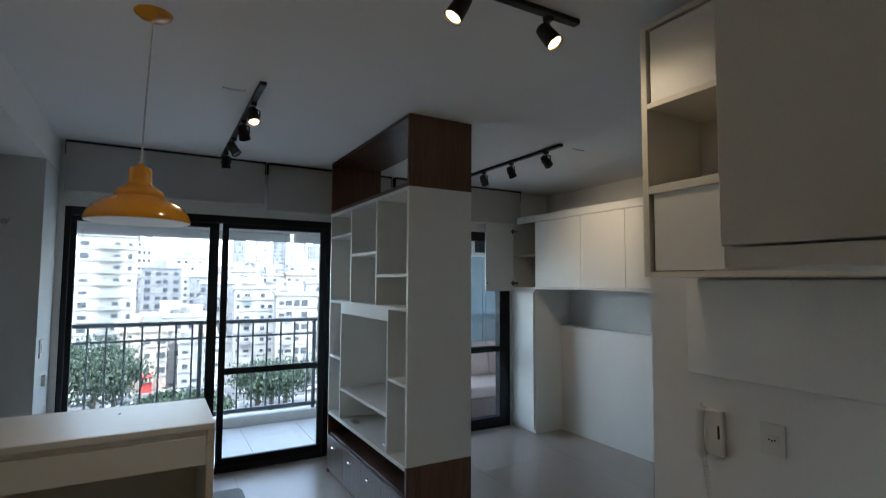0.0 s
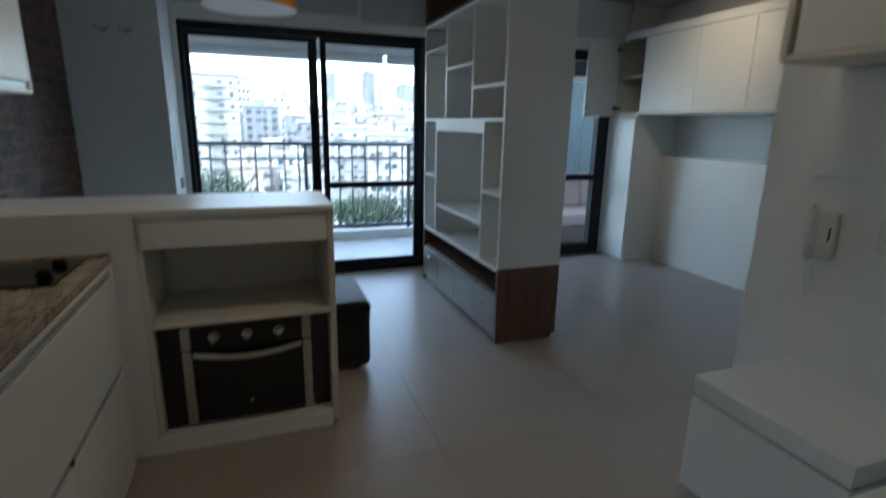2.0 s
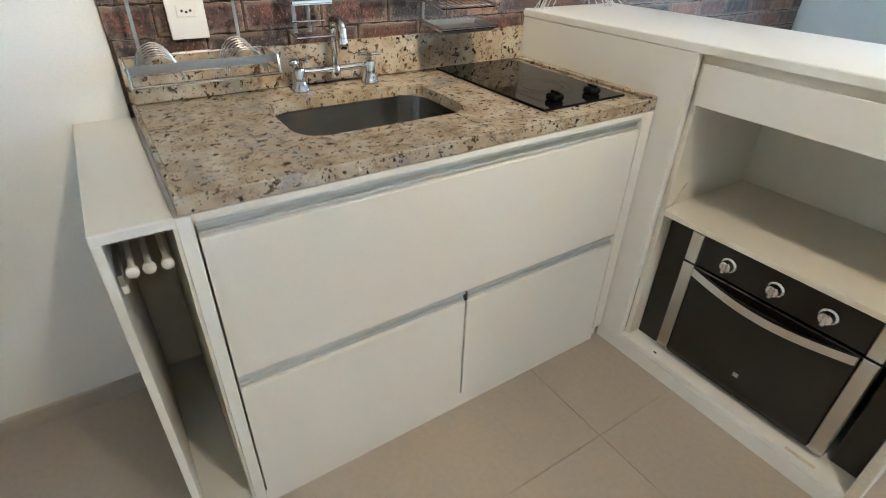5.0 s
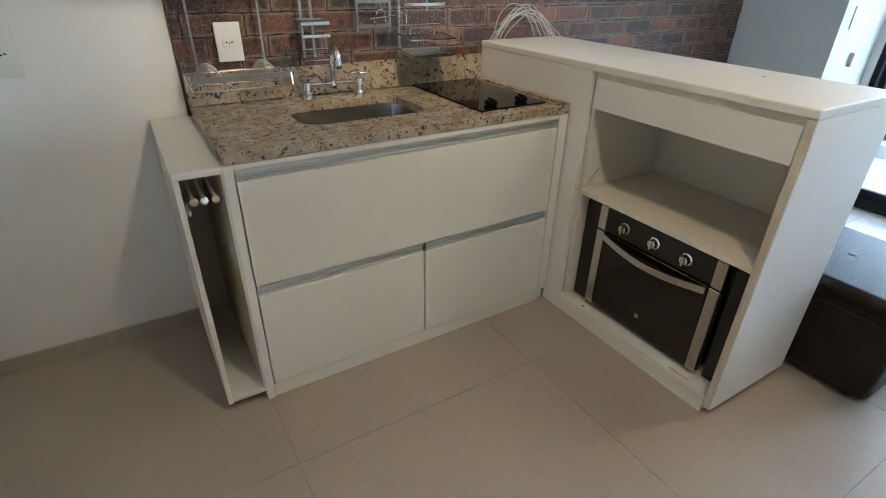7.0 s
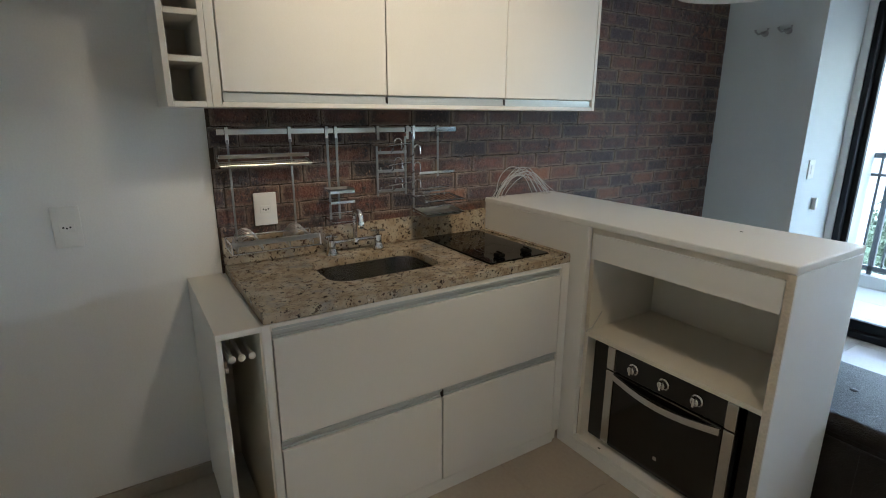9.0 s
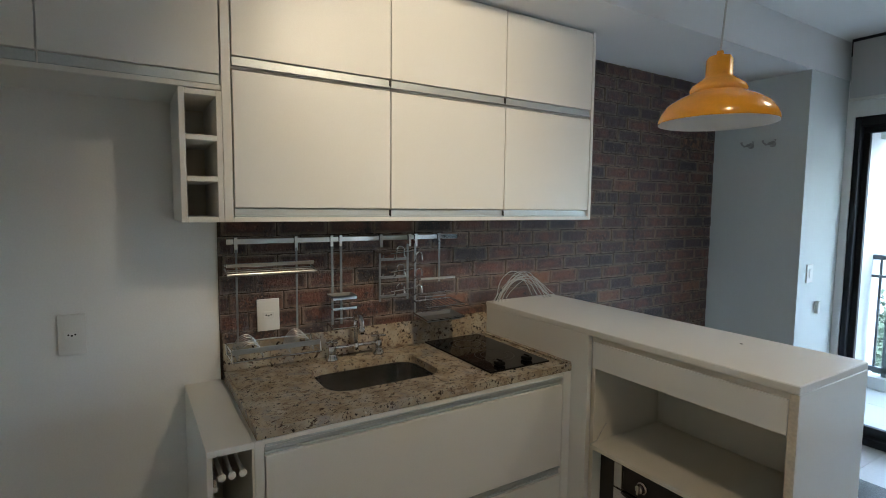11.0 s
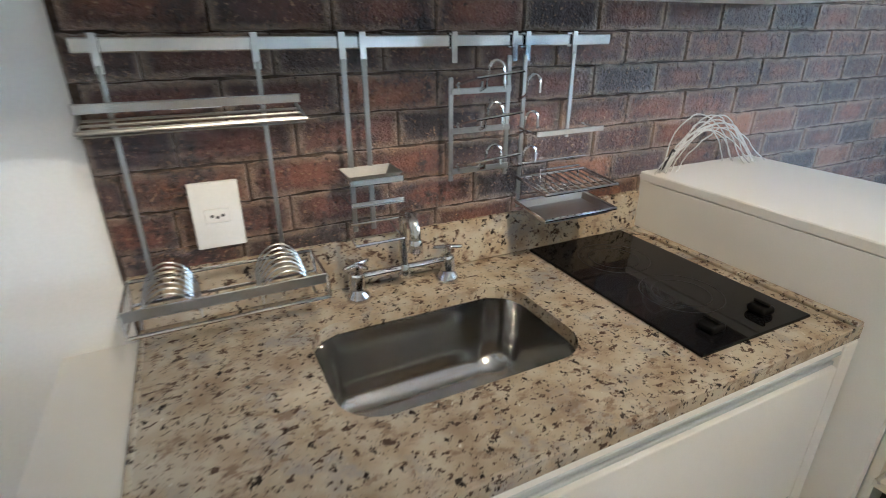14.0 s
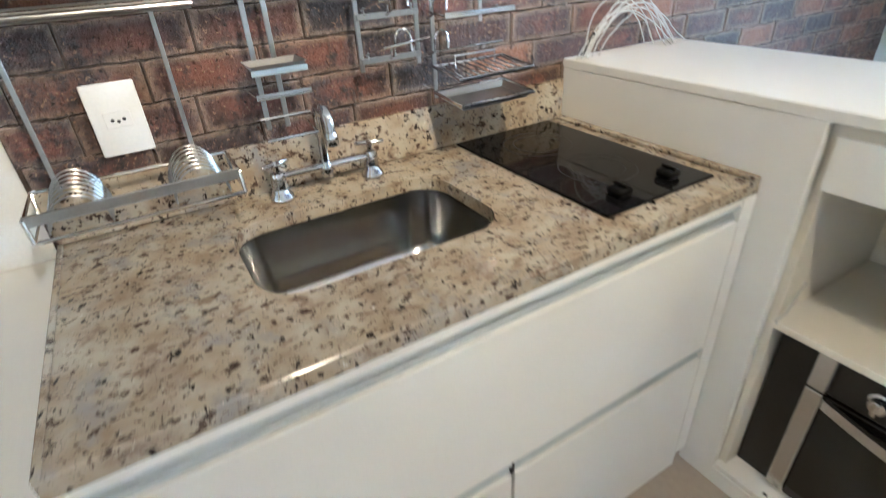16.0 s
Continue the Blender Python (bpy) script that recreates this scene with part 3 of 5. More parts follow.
# ---- shared small fittings ----
def socket_plate(name, label, centre, normal_x, w=0.08, h=0.125):
    x, y, z = centre
    s = thing(name, label, "socket", centre)
    d = 0.009 * normal_x
    box("plate", s, PLASTIC, min(x, x + d), max(x, x + d), y - w / 2, y + w / 2, z - h / 2, z + h / 2, 0.003, seg=2)
    box("insert", s, PLASTIC, min(x + d, x + d * 1.35), max(x + d, x + d * 1.35), y - 0.022, y + 0.022, z - 0.014, z + 0.014, 0.001)
    for k in (-1, 0, 1):
        lathe("socket_hole", s, SLOT, [(0.0032, 0), (0.0032, 0.0008)], (x + d * 1.36, y + k * 0.0095, z - (0.003 if k == 0 else 0)), 10, (normal_x, 0, 0))
    return s


socket_plate("wall_socket", "white three-pin wall socket on the plain wall", (0.0, 0.513, 1.108), 1, 0.08, 0.14)
socket_plate("wall_socket", "white three-pin wall socket on the brick wall", (0.014, 1.158, 1.112), 1, 0.088, 0.13)
socket_plate("wall_socket", "white three-pin wall socket beside the intercom", (3.15, 1.105, 1.065), -1, 0.083, 0.11)
sw = thing("light_switch", "white light switch on the pillar", "switch", (0.594, 4.40, 1.15))
box("plate", sw, PLASTIC, 0.594, 0.602, 4.36, 4.44, 1.09, 1.21, 0.002)
box("rocker", sw, PLASTIC, 0.602, 0.606, 4.385, 4.415, 1.12, 1.18, 0.002)
latch = thing("door_holder", "white latch fixed low on the pillar", "latch", (0.594, 4.52, 0.92))
box("body", latch, PLASTIC, 0.594, 0.619, 4.505, 4.535, 0.88, 0.96, 0.004)
for x in (0.262, 0.398):
    hook = thing("wall_hook", "small dull chrome double wall hook on the pillar", "hook", (x, 4.26, 1.98), "hooks on the pillar")
    lathe("rose", hook, RACKSTEEL, [(0.019, 0), (0.019, 0.007), (0.012, 0.011)], (x, 4.26, 1.98), 18, (0, -1, 0))
    tube("stem", hook, RACKSTEEL, [(x, 4.248, 1.98), (x, 4.215, 1.98)], 0.010, 10)
    for side in (-1, 1):
        tube("prong", hook, RACKSTEEL, [(x, 4.218, 1.98), (x + side * 0.02, 4.212, 1.974), (x + side * 0.036, 4.208, 1.990), (x + side * 0.038, 4.208, 2.003)], [0.006, 0.006, 0.006, 0.008], 10)

# ---- entrance door ----
DA = radians(0)
HINGE = Vector((0.766, -0.020, 0))
DU = Vector((math.cos(DA), math.sin(DA), 0))
DN = Vector((math.sin(DA), -math.cos(DA), 0))
DOOR_M = Matrix(((DU.x, DN.x, 0, HINGE.x), (DU.y, DN.y, 0, HINGE.y), (0, 0, 1, 0), (0, 0, 0, 1)))


def turned(ob):
    """Set a part built in the door's own frame (along, out, up) into place."""
    ob.data.transform(DOOR_M)
    return ob


def lock_piece(ob):
    """The same for the slender parts of the lock."""
    ob.data.transform(Matrix.Translation((LX, 0, 0)) @ Matrix.Diagonal((0.82, 0.74, 1, 1)) @ Matrix.Translation((-LX, 0, 0)) @ Matrix.Translation((0, 0, 0.988)) @ Matrix.Diagonal((1, 1, 0.92, 1)) @ Matrix.Translation((0, 0, -0.988)))
    return turned(ob)


door = thing("entrance_door", "closed beige laminate entrance door with an electronic lock", "door", HINGE[:])
turned(box("leaf", door, DOORPAINT, 0.0, 0.852, -0.04, 0.0, 0.006, 2.085, 0.003))
for z in (0.25, 1.05, 1.85):
    turned(tube("hinge", door, STEEL, [(0.0, 0.006, z - 0.05), (0.0, 0.006, z + 0.05)], 0.007, 10))
LX = 0.795  # along the leaf, middle of the lock
lock = thing("electronic_lock", "graphite and chrome electronic door lock with keypad", "door lock", (DOOR_M @ Vector((LX, 0, 0.985)))[:])


def lock_outline(w, z0, z1, crown):
    pts = [(w, z0), (w, z1 - crown)]
    pts += [(w * math.cos(radians(a)), z1 - crown + crown * math.sin(radians(a))) for a in range(15, 180, 15)]
    pts += [(-w, z1 - crown), (-w, z0)]
    pts += [(-w * math.cos(radians(a)), z0 - 0.012 * math.sin(radians(a))) for a in range(30, 180, 30)]
    return pts


def slab(bm, outline, y0, y1, cx, taper=0.0):
    a = [bm.verts.new((cx + x * (1.0), y0, z)) for x, z in outline]
    zc = sum(z for _, z in outline) / len(outline)
    b = [bm.verts.new((cx + x * (1 - taper), y1, zc + (z - zc) * (1 - taper * 0.25))) for x, z in outline]
    n = len(a)
    for k in range(n):
        bm.faces.new((a[k], a[(k + 1) % n], b[(k + 1) % n], b[k]))
    bm.faces.new(a[::-1])
    bm.faces.new(b)


for name, mat, w, z0, z1, crown, y0, y1, taper in (("gasket", RUBBER, 0.034, 0.985, 1.278, 0.016, 0.0, 0.005, 0), ("back_body", LOCKSIDE, 0.0325, 0.988, 1.275, 0.016, 0.005, 0.022, 0.06),
                                                 ("front_body", LOCKBODY, 0.0305, 0.992, 1.272, 0.018, 0.022, 0.034, 0.08)):
    bm = bmesh.new()
    slab(bm, lock_outline(w, z0, z1, crown), y0, y1, LX, taper)
    lock_piece(part(name, bm, mat, lock))
bm = bmesh.new()
slab(bm, lock_outline(0.027, 1.168, 1.266, 0.016), 0.034, 0.038, LX, 0.03)
face = lock_piece(part("keypad_face", bm, LOCKGREY, lock))
lock_piece(box("key_field", lock, LOCKBLACK, LX - 0.019, LX + 0.019, 0.038, 0.0395, 1.226, 1.256, 0.001))
for i in (0, 1):
    for j in (0, 1):
        k = lock_piece(box("key", lock, KEYGREY, LX - 0.015 + 0.018 * i, LX - 0.003 + 0.018 * i, 0.0395, 0.0408, 1.231 + 0.013 * j, 1.2365 + 0.013 * j, 0.001, "pale grey key"))
        lock_piece(box("key_mark", k, LOCKBLACK, LX - 0.010 + 0.018 * i, LX - 0.008 + 0.018 * i, 0.0408, 0.0411, 1.232 + 0.013 * j, 1.2355 + 0.013 * j, 0))
lock_piece(box("finger_sensor", lock, LOCKBLACK, LX - 0.016, LX + 0.016, 0.038, 0.0388, 1.182, 1.222, 0.001, "glossy black finger sensor"))
lock_piece(box("sensor_ramp", lock, LOCKGREY, LX - 0.013, LX + 0.013, 0.0388, 0.0405, 1.178, 1.190, 0.001))
bm = bmesh.new()
slab(bm, lock_outline(0.025, 1.098, 1.168, 0.004), 0.034, 0.0365, LX, 0)
lock_piece(part("cylinder_plate", bm, STEEL, lock))
lock_piece(lathe("key_cylinder", lock, BRASS, [(0.011, 0), (0.011, 0.005), (0.009, 0.006)], (LX + 0.002, 0.036, 1.152), 18, (0, 1, 0), "worn brass key cylinder"))
lock_piece(box("keyhole", lock, LOCKBLACK, LX - 0.004, LX + 0.008, 0.042, 0.0424, 1.1505, 1.1535, 0))
for dx in (-0.006, 0.010):
    lock_piece(lathe("contact_button", lock, LOCKBLACK, [(0.006, 0), (0.006, 0.004), (0.002, 0.006)], (LX + dx, 0.036, 1.130), 14, (0, 1, 0)))
for dx in (-0.014, 0.013):
    lock_piece(box("clip", lock, STEEL, LX + dx - 0.004, LX + dx + 0.004, 0.036, 0.041, 1.106, 1.112, 0.001))
bm = bmesh.new()
slab(bm, lock_outline(0.026, 1.000, 1.096, 0.004), 0.034, 0.040, LX, 0.04)
lock_piece(part("lower_cover", bm, LOCKGREY, lock))
lock_piece(tube("cover_rim", lock, CHROME, [(LX - 0.026, 0.040, 1.097), (LX, 0.0415, 1.099), (LX + 0.026, 0.040, 1.097)], 0.002, 6))
lock_piece(tube("bright_edge", lock, CHROME, [(LX - 0.0285, 0.0345, 1.0), (LX - 0.0285, 0.0345, 1.25)] + [(LX + 0.0285 * math.cos(radians(a)), 0.0345, 1.25 + 0.017 * math.sin(radians(a))) for a in range(165, -1, -15)], 0.0018, 6))
turned(tube("lever_spindle", lock, CHROME, [(LX, 0.036, 1.035), (LX, 0.050, 1.035), (LX + 0.004, 0.074, 1.038)], [0.012, 0.008, 0.009], 16))
lever = [(LX + 0.030, 0.070, 1.040), (LX + 0.016, 0.074, 1.041), (LX - 0.01, 0.076, 1.037), (LX - 0.045, 0.076, 1.028), (LX - 0.08, 0.074, 1.021), (LX - 0.104, 0.072, 1.019)]
turned(tube("lever", lock, CHROME, lever, [0.007, 0.0085, 0.009, 0.0088, 0.0085, 0.008], 16))

# ---- kitchen base units ----
KF = 0.622  # front plane of the drawers
kb = thing("kitchen_base_unit", "white laminate kitchen base unit with three wide drawers", "cabinet", (0.31, 1.61, 0))
box("side_panel", kb, LAM, 0.0, KF, 0.978, 1.005, 0.0, 0.868)
box("side_panel", kb, LAM, 0.0, KF - 0.02, 2.238, 2.256, 0.0, 0.868)
box("end_filler", kb, LAM, KF - 0.02, KF, 2.212, 2.256, 0.06, 0.868)
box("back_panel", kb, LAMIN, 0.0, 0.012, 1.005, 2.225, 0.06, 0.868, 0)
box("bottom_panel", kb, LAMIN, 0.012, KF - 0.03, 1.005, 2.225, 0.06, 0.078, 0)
box("top_rail", kb, LAM, KF - 0.05, KF - 0.004, 1.005, 2.225, 0.845, 0.868, 0)
box("plinth", kb, LAM, 0.02, KF - 0.006, 0.985, 2.225, 0.0, 0.056, 0.001)
for y0, y1, z0, z1 in ((1.009, 2.208, 0.468, 0.818), (1.009, 1.613, 0.062, 0.428), (1.619, 2.208, 0.062, 0.428)):
    box("drawer_front", kb, LAM, KF - 0.018, KF, y0, y1, z0, z1, 0.0015)
    box("grip_profile", kb, ALU, KF - 0.018, KF - 0.008, y0, y1, z1 + 0.002, z1 + 0.010, 0.001)
    box("grip_profile", kb, ALU, KF - 0.016, KF - 0.012, y0, y1, z1 + 0.011, z1 + 0.029, 0.001)
    box("grip_lip", kb, ALU, KF - 0.016, KF - 0.001, y0, y1, z1 + 0.029, z1 + 0.037, 0.001)
for y in (1.616,):
    box("profile_cap", kb, BLACK, KF - 0.02, KF - 0.001, y - 0.004, y + 0.004, 0.432, 0.46, 0.001)

# open towel cupboard beside the base unit
tc = thing("towel_cupboard", "narrow white open cupboard with a pull-out towel rail", "cabinet", (0.31, 0.91, 0.04))
box("side_panel", tc, LAM, 0.0, KF, 0.850, 0.866, 0.04, 0.850)
box("top_board", tc, LAM, 0.0, KF, 0.850, 0.978, 0.850, 0.870)
box("bottom_board", tc, LAM, 0.0, KF - 0.005, 0.866, 0.978, 0.04, 0.056)
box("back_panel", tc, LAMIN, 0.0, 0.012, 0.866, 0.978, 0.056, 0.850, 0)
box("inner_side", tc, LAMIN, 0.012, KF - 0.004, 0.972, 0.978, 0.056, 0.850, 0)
tr = thing("towel_rail", "white three-arm pull-out towel rail", "towel rail", (0.4, 0.915, 0.78), "")
box("slide", tr, STEEL, 0.10, 0.60, 0.868, 0.878, 0.752, 0.775, 0.001)
for y in (0.893, 0.920, 0.950):
    tube("arm", tr, PLASTIC, [(0.12, y, 0.772), (0.585, y, 0.772)], 0.006, 10)
    lathe("knob", tr, PLASTIC, [(0.006, 0), (0.011, 0.006), (0.011, 0.014), (0.004, 0.018)], (0.582, y, 0.772), 14, (1, 0, 0))
box("holder", tr, PLASTIC, 0.585, 0.60, 0.869, 0.880, 0.735, 0.752, 0.002)

# granite worktop with a sink opening
SX0, SX1, SY0, SY1, SR = 0.150, 0.448, 1.270, 1.735, 0.075
top = thing("granite_worktop", "polished beige granite worktop with dark flecks", "worktop", (0.31, 1.62, 0.87))
bm = bmesh.new()
outer = [bm.verts.new((x, y, 0.9)) for x, y in ((0.0, 0.985), (0.620, 0.985), (0.620, 2.259), (0.0, 2.259))]
inner = [bm.verts.new((x, y, 0.9)) for x, y in rounded_loop(SX0, SX1, SY0, SY1, SR)]
edges = [bm.edges.new((l[i], l[(i + 1) % len(l)])) for l in (outer, inner) for i in range(len(l))]
bmesh.ops.triangle_fill(bm, use_beauty=True, use_dissolve=False, edges=edges)
ext = bmesh.ops.extrude_face_region(bm, geom=bm.faces[:])
for v in ext["geom"]:
    if isinstance(v, bmesh.types.BMVert):
        v.co.z = 0.871
part("slab", bm, GRANITE, top)
box("splashback", top, GRANITE, 0.0, 0.022, 0.985, 2.258, 0.902, 1.013, 0.002)
box("raised_rim", top, GRANITE, 0.022, 0.620, 0.985, 0.995, 0.900, 0.906, 0.002)
box("raised_rim", top, GRANITE, 0.022, 0.620, 2.236, 2.2585, 0.900, 0.909, 0.002)
box("raised_rim", top, GRANITE, 0.611, 0.6215, 0.997, 2.234, 0.898, 0.9035, 0.002)

sink = thing("kitchen_sink", "brushed steel undermount sink with rounded corners", "sink", (0.3, 1.5, 0.72))
bm = bmesh.new()
loops = []
for inset, z, r in ((-0.012, 0.869, SR + 0.01), (0.0, 0.869, SR), (0.004, 0.82, SR), (0.009, 0.768, SR), (0.016, 0.740, SR - 0.004), (0.028, 0.720, SR - 0.012), (0.044, 0.708, SR - 0.022), (0.064, 0.7025, SR - 0.03)):
    loops.append([bm.verts.new((x, y, z)) for x, y in rounded_loop(SX0 + inset, SX1 - inset, SY0 + inset, SY1 - inset, max(r, 0.02), 8)])
for a, b in zip(loops, loops[1:]):
    for k in range(len(a)):
        bm.faces.new((a[k], a[(k + 1) % len(a)], b[(k + 1) % len(b)], b[k]))
bm.faces.new(loops[-1])
part("bowl", bm, SINKSTEEL, sink, smooth=True)
lathe("drain", sink, STEEL, [(0.044, 0.0), (0.044, 0.003), (0.034, 0.003), (0.030, -0.0005), (0.004, -0.0002)], (0.285, 1.51, 0.7025), 28)
lathe("drain_basket", sink, BLACK, [(0.028, 0.0), (0.026, 0.0016), (0.006, 0.003)], (0.285, 1.51, 0.7025), 20)

tap = thing("bridge_tap", "chrome bridge mixer tap with two cross handles", "tap", (0.075, 1.51, 0.9))
TX = 0.078
for y in (1.403, 1.617):
    lathe("pillar", tap, CHROME, [(0.026, 0), (0.026, 0.005), (0.024, 0.012), (0.018, 0.020), (0.0165, 0.030), (0.0165, 0.055), (0.0145, 0.062), (0.007, 0.066), (0.007, 0.078), (0.011, 0.080), (0.005, 0.088)], (TX, y, 0.9), 22)
    ang = 25 if y < 1.5 else -20
    for k in (0, 1):
        a = radians(ang + 90 * k)
        d = Vector((math.cos(a), math.sin(a), 0)) * 0.034
        c = Vector((TX, y, 0.982))
        handle = tube("cross_handle", tap, CHROME, [c - d, c - d * 0.85, c + d * 0.85, c + d], [0.003, 0.0052, 0.0052, 0.003], 10)
tube("bridge", tap, CHROME, [(TX, 1.403, 0.952), (TX, 1.617, 0.952)], 0.009, 14)
lathe("spout_base", tap, CHROME, [(0.013, 0), (0.015, 0.012), (0.013, 0.024), (0.010, 0.032)], (TX, 1.51, 0.930), 20)
spout = [(TX, 1.51, 0.955), (TX, 1.51, 1.06)] + [(TX + 0.034 - 0.034 * math.cos(radians(a)), 1.51, 1.055 + 0.034 * math.sin(radians(a))) for a in range(15, 181, 15)]
spout += [(TX + 0.068, 1.51, 1.040)]
tube("spout", tap, CHROME, spout, [0.009, 0.0095] + [0.0115] * (len(spout) - 2), 16)
lathe("nozzle", tap, CHROME, [(0.0125, 0), (0.0145, 0.004), (0.0145, 0.022), (0.0125, 0.028)], (TX + 0.068, 1.51, 1.016), 16)

hob = thing("ceramic_hob", "black glass two-zone ceramic hob set in granite", "hob", (0.28, 2.04, 0.9))
box("glass_top", hob, HOB, 0.030, 0.556, 1.880, 2.195, 0.9005, 0.9075, 0.002)
for x in (0.17, 0.375):
    for r in (0.088, 0.062):
        bm = bmesh.new()
        inner = [bm.verts.new((x + (r - 0.0025) * math.cos(a * math.tau / 40), 2.037 + (r - 0.0025) * math.sin(a * math.tau / 40), 0.9078)) for a in range(40)]
        outer = [bm.verts.new((x + r * math.cos(a * math.tau / 40), 2.037 + r * math.sin(a * math.tau / 40), 0.9078)) for a in range(40)]
        for a in range(40):
            bm.faces.new((inner[a], outer[a], outer[(a + 1) % 40], inner[(a + 1) % 40]))
        part("zone_ring", bm, RINGGREY, hob, "fine grey heating zone line")
for y in (1.965, 2.11):
    box("knob", hob, KNOBBLACK, 0.484, 0.524, y - 0.019, y + 0.019, 0.9077, 0.926, 0.007, seg=3)
    box("knob_grip", hob, KNOBBLACK, 0.487, 0.521, y - 0.004, y + 0.004, 0.926, 0.933, 0.002)

# ---- bar cabinet with the oven ----
BX1, BY0, BY1, BZ = 1.468, 2.264, 2.726, 1.066
bar = thing("breakfast_bar", "white laminate breakfast bar cabinet with an oven bay", "cabinet", (0.73, 2.49, 0))
box("top_board", bar, LAM, 0.004, BX1, BY0 - 0.002, BY1, BZ - 0.026, BZ, 0.003)
box("end_panel", bar, LAM, BX1 - 0.028, BX1, BY0 + 0.004, BY1, 0.03, BZ - 0.026, 0.002)
box("end_panel_edge", bar, EDGE, BX1 - 0.026, BX1 - 0.002, BY0 + 0.0005, BY0 + 0.004, 0.034, BZ - 0.028, 0.0005, "worn cream edge strip")
box("back_panel", bar, LAM, 0.004, BX1 - 0.028, BY1 - 0.012, BY1, 0.0, BZ - 0.026, 0)
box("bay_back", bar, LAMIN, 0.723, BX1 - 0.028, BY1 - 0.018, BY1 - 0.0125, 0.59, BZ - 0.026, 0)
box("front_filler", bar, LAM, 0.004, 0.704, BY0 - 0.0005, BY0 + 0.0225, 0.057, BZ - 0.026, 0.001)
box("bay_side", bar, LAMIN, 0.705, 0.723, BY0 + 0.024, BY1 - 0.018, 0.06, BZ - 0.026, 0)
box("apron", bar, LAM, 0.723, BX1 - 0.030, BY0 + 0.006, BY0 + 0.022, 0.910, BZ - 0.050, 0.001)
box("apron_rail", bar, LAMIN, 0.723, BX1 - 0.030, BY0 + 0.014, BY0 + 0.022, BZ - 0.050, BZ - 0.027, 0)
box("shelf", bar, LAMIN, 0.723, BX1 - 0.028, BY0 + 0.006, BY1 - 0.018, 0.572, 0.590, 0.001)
box("bay_floor", bar, LAM, 0.705, BX1 - 0.028, BY0 + 0.002, BY1 - 0.018, 0.057, 0.077, 0.0015)
box("plinth", bar, LAM, 0.607, BX1 - 0.03, BY0 + 0.001, BY0 + 0.022, 0.0, 0.0565, 0.001)
box("plinth_end", bar, LAM, BX1 - 0.048, BX1 - 0.03, BY0 + 0.032, BY1 - 0.02, 0.0, 0.060, 0.001)
box("hinge_plate", bar, EDGE, 1.28, 1.36, BY0 + 0.012, BY0 + 0.024, 0.0772, 0.079, 0.0005, "tarnished metal fixing plate")
box("fixing_hole", bar, SLOT, 0.83, 0.842, BY0 + 0.018, BY0 + 0.026, 0.0772, 0.0778, 0)
lathe("screw_hole", bar, SLOT, [(0.006, 0), (0.006, 0.0006)], (1.14, 2.58, BZ), 12)
tube("bay_wire", bar, CABLE, [(0.727, 2.36, 0.66), (0.729, 2.33, 0.63), (0.732, 2.30, 0.60), (0.73, 2.27, 0.594), (0.735, 2.262, 0.592)], 0.003, 6)

oven = thing("built_in_oven", "black and steel built-in oven with three knobs", "oven", (1.09, 2.5, 0.088))
OY = 2.315
box("body", oven, OVENBLACK, 0.845, 1.345, OY + 0.03, 2.69, 0.0775, 0.555, 0.002)
# black boards added beside the oven to darken the gaps as shade would
box("gap_shade_board", oven, OVENBLACK, 0.7385, 0.838, OY + 0.02, OY + 0.035, 0.0775, 0.57, 0.001, "added black board standing for shade in the gap")
box("gap_shade_board", oven, OVENBLACK, 1.380, 1.448, OY + 0.03, OY + 0.045, 0.0775, 0.57, 0.001)
box("control_panel", oven, OVENBLACK, 0.868, 1.326, OY, OY + 0.03, 0.447, 0.548, 0.002)
box("door_glass", oven, OVENGLASS, 0.868, 1.326, OY - 0.004, OY + 0.028, 0.096, 0.440, 0.003)
for x0, x1 in ((0.828, 0.866), (1.328, 1.366)):
    box("steel_trim", oven, STEEL, x0, x1, OY - 0.006, OY + 0.03, 0.447, 0.548, 0.002)
    box("steel_trim", oven, STEEL, x0, x1, OY - 0.006, OY + 0.03, 0.096, 0.440, 0.002)
hpts = [(0.872 + 0.45 * i / 14, OY - 0.018 - 0.022 * math.sin(math.pi * i / 14), 0.428 - 0.020 * math.sin(math.pi * i / 14)) for i in range(15)]
bm = bmesh.new()
for (xa, ya, za), (xb, yb, zb) in zip(hpts, hpts[1:]):
    vs = [bm.verts.new(p) for p in ((xa, ya, za - 0.013), (xb, yb, zb - 0.013), (xb, yb, zb + 0.013), (xa, ya, za + 0.013))]
    bm.faces.new(vs)
bmesh.ops.remove_doubles(bm, verts=bm.verts, dist=0.0001)
ext = bmesh.ops.extrude_face_region(bm, geom=bm.faces[:])
for v in ext["geom"]:
    if isinstance(v, bmesh.types.BMVert):
        v.co.y += 0.012
part("door_handle", bm, STEEL, oven, "curved brushed steel handle", smooth=True)
for x in (0.882, 1.312):
    box("handle_mount", oven, STEEL, x - 0.008, x + 0.008, OY - 0.014, OY - 0.002, 0.418, 0.436, 0.001)
for x in (0.958, 1.093, 1.226):
    k = lathe("knob", oven, STEEL, [(0.023, 0), (0.023, 0.006), (0.018, 0.010), (0.016, 0.024), (0.004, 0.026)], (x, OY, 0.497), 24, (0, -1, 0))
    box("knob_grip", k, STEEL, x - 0.005, x + 0.005, OY - 0.034, OY - 0.022, 0.479, 0.515, 0.002)
box("maker_badge", oven, STEEL, 1.085, 1.101, OY - 0.0052, OY - 0.004, 0.165, 0.181, 0, "small plain pale badge")
oven.location.x -= 0.012

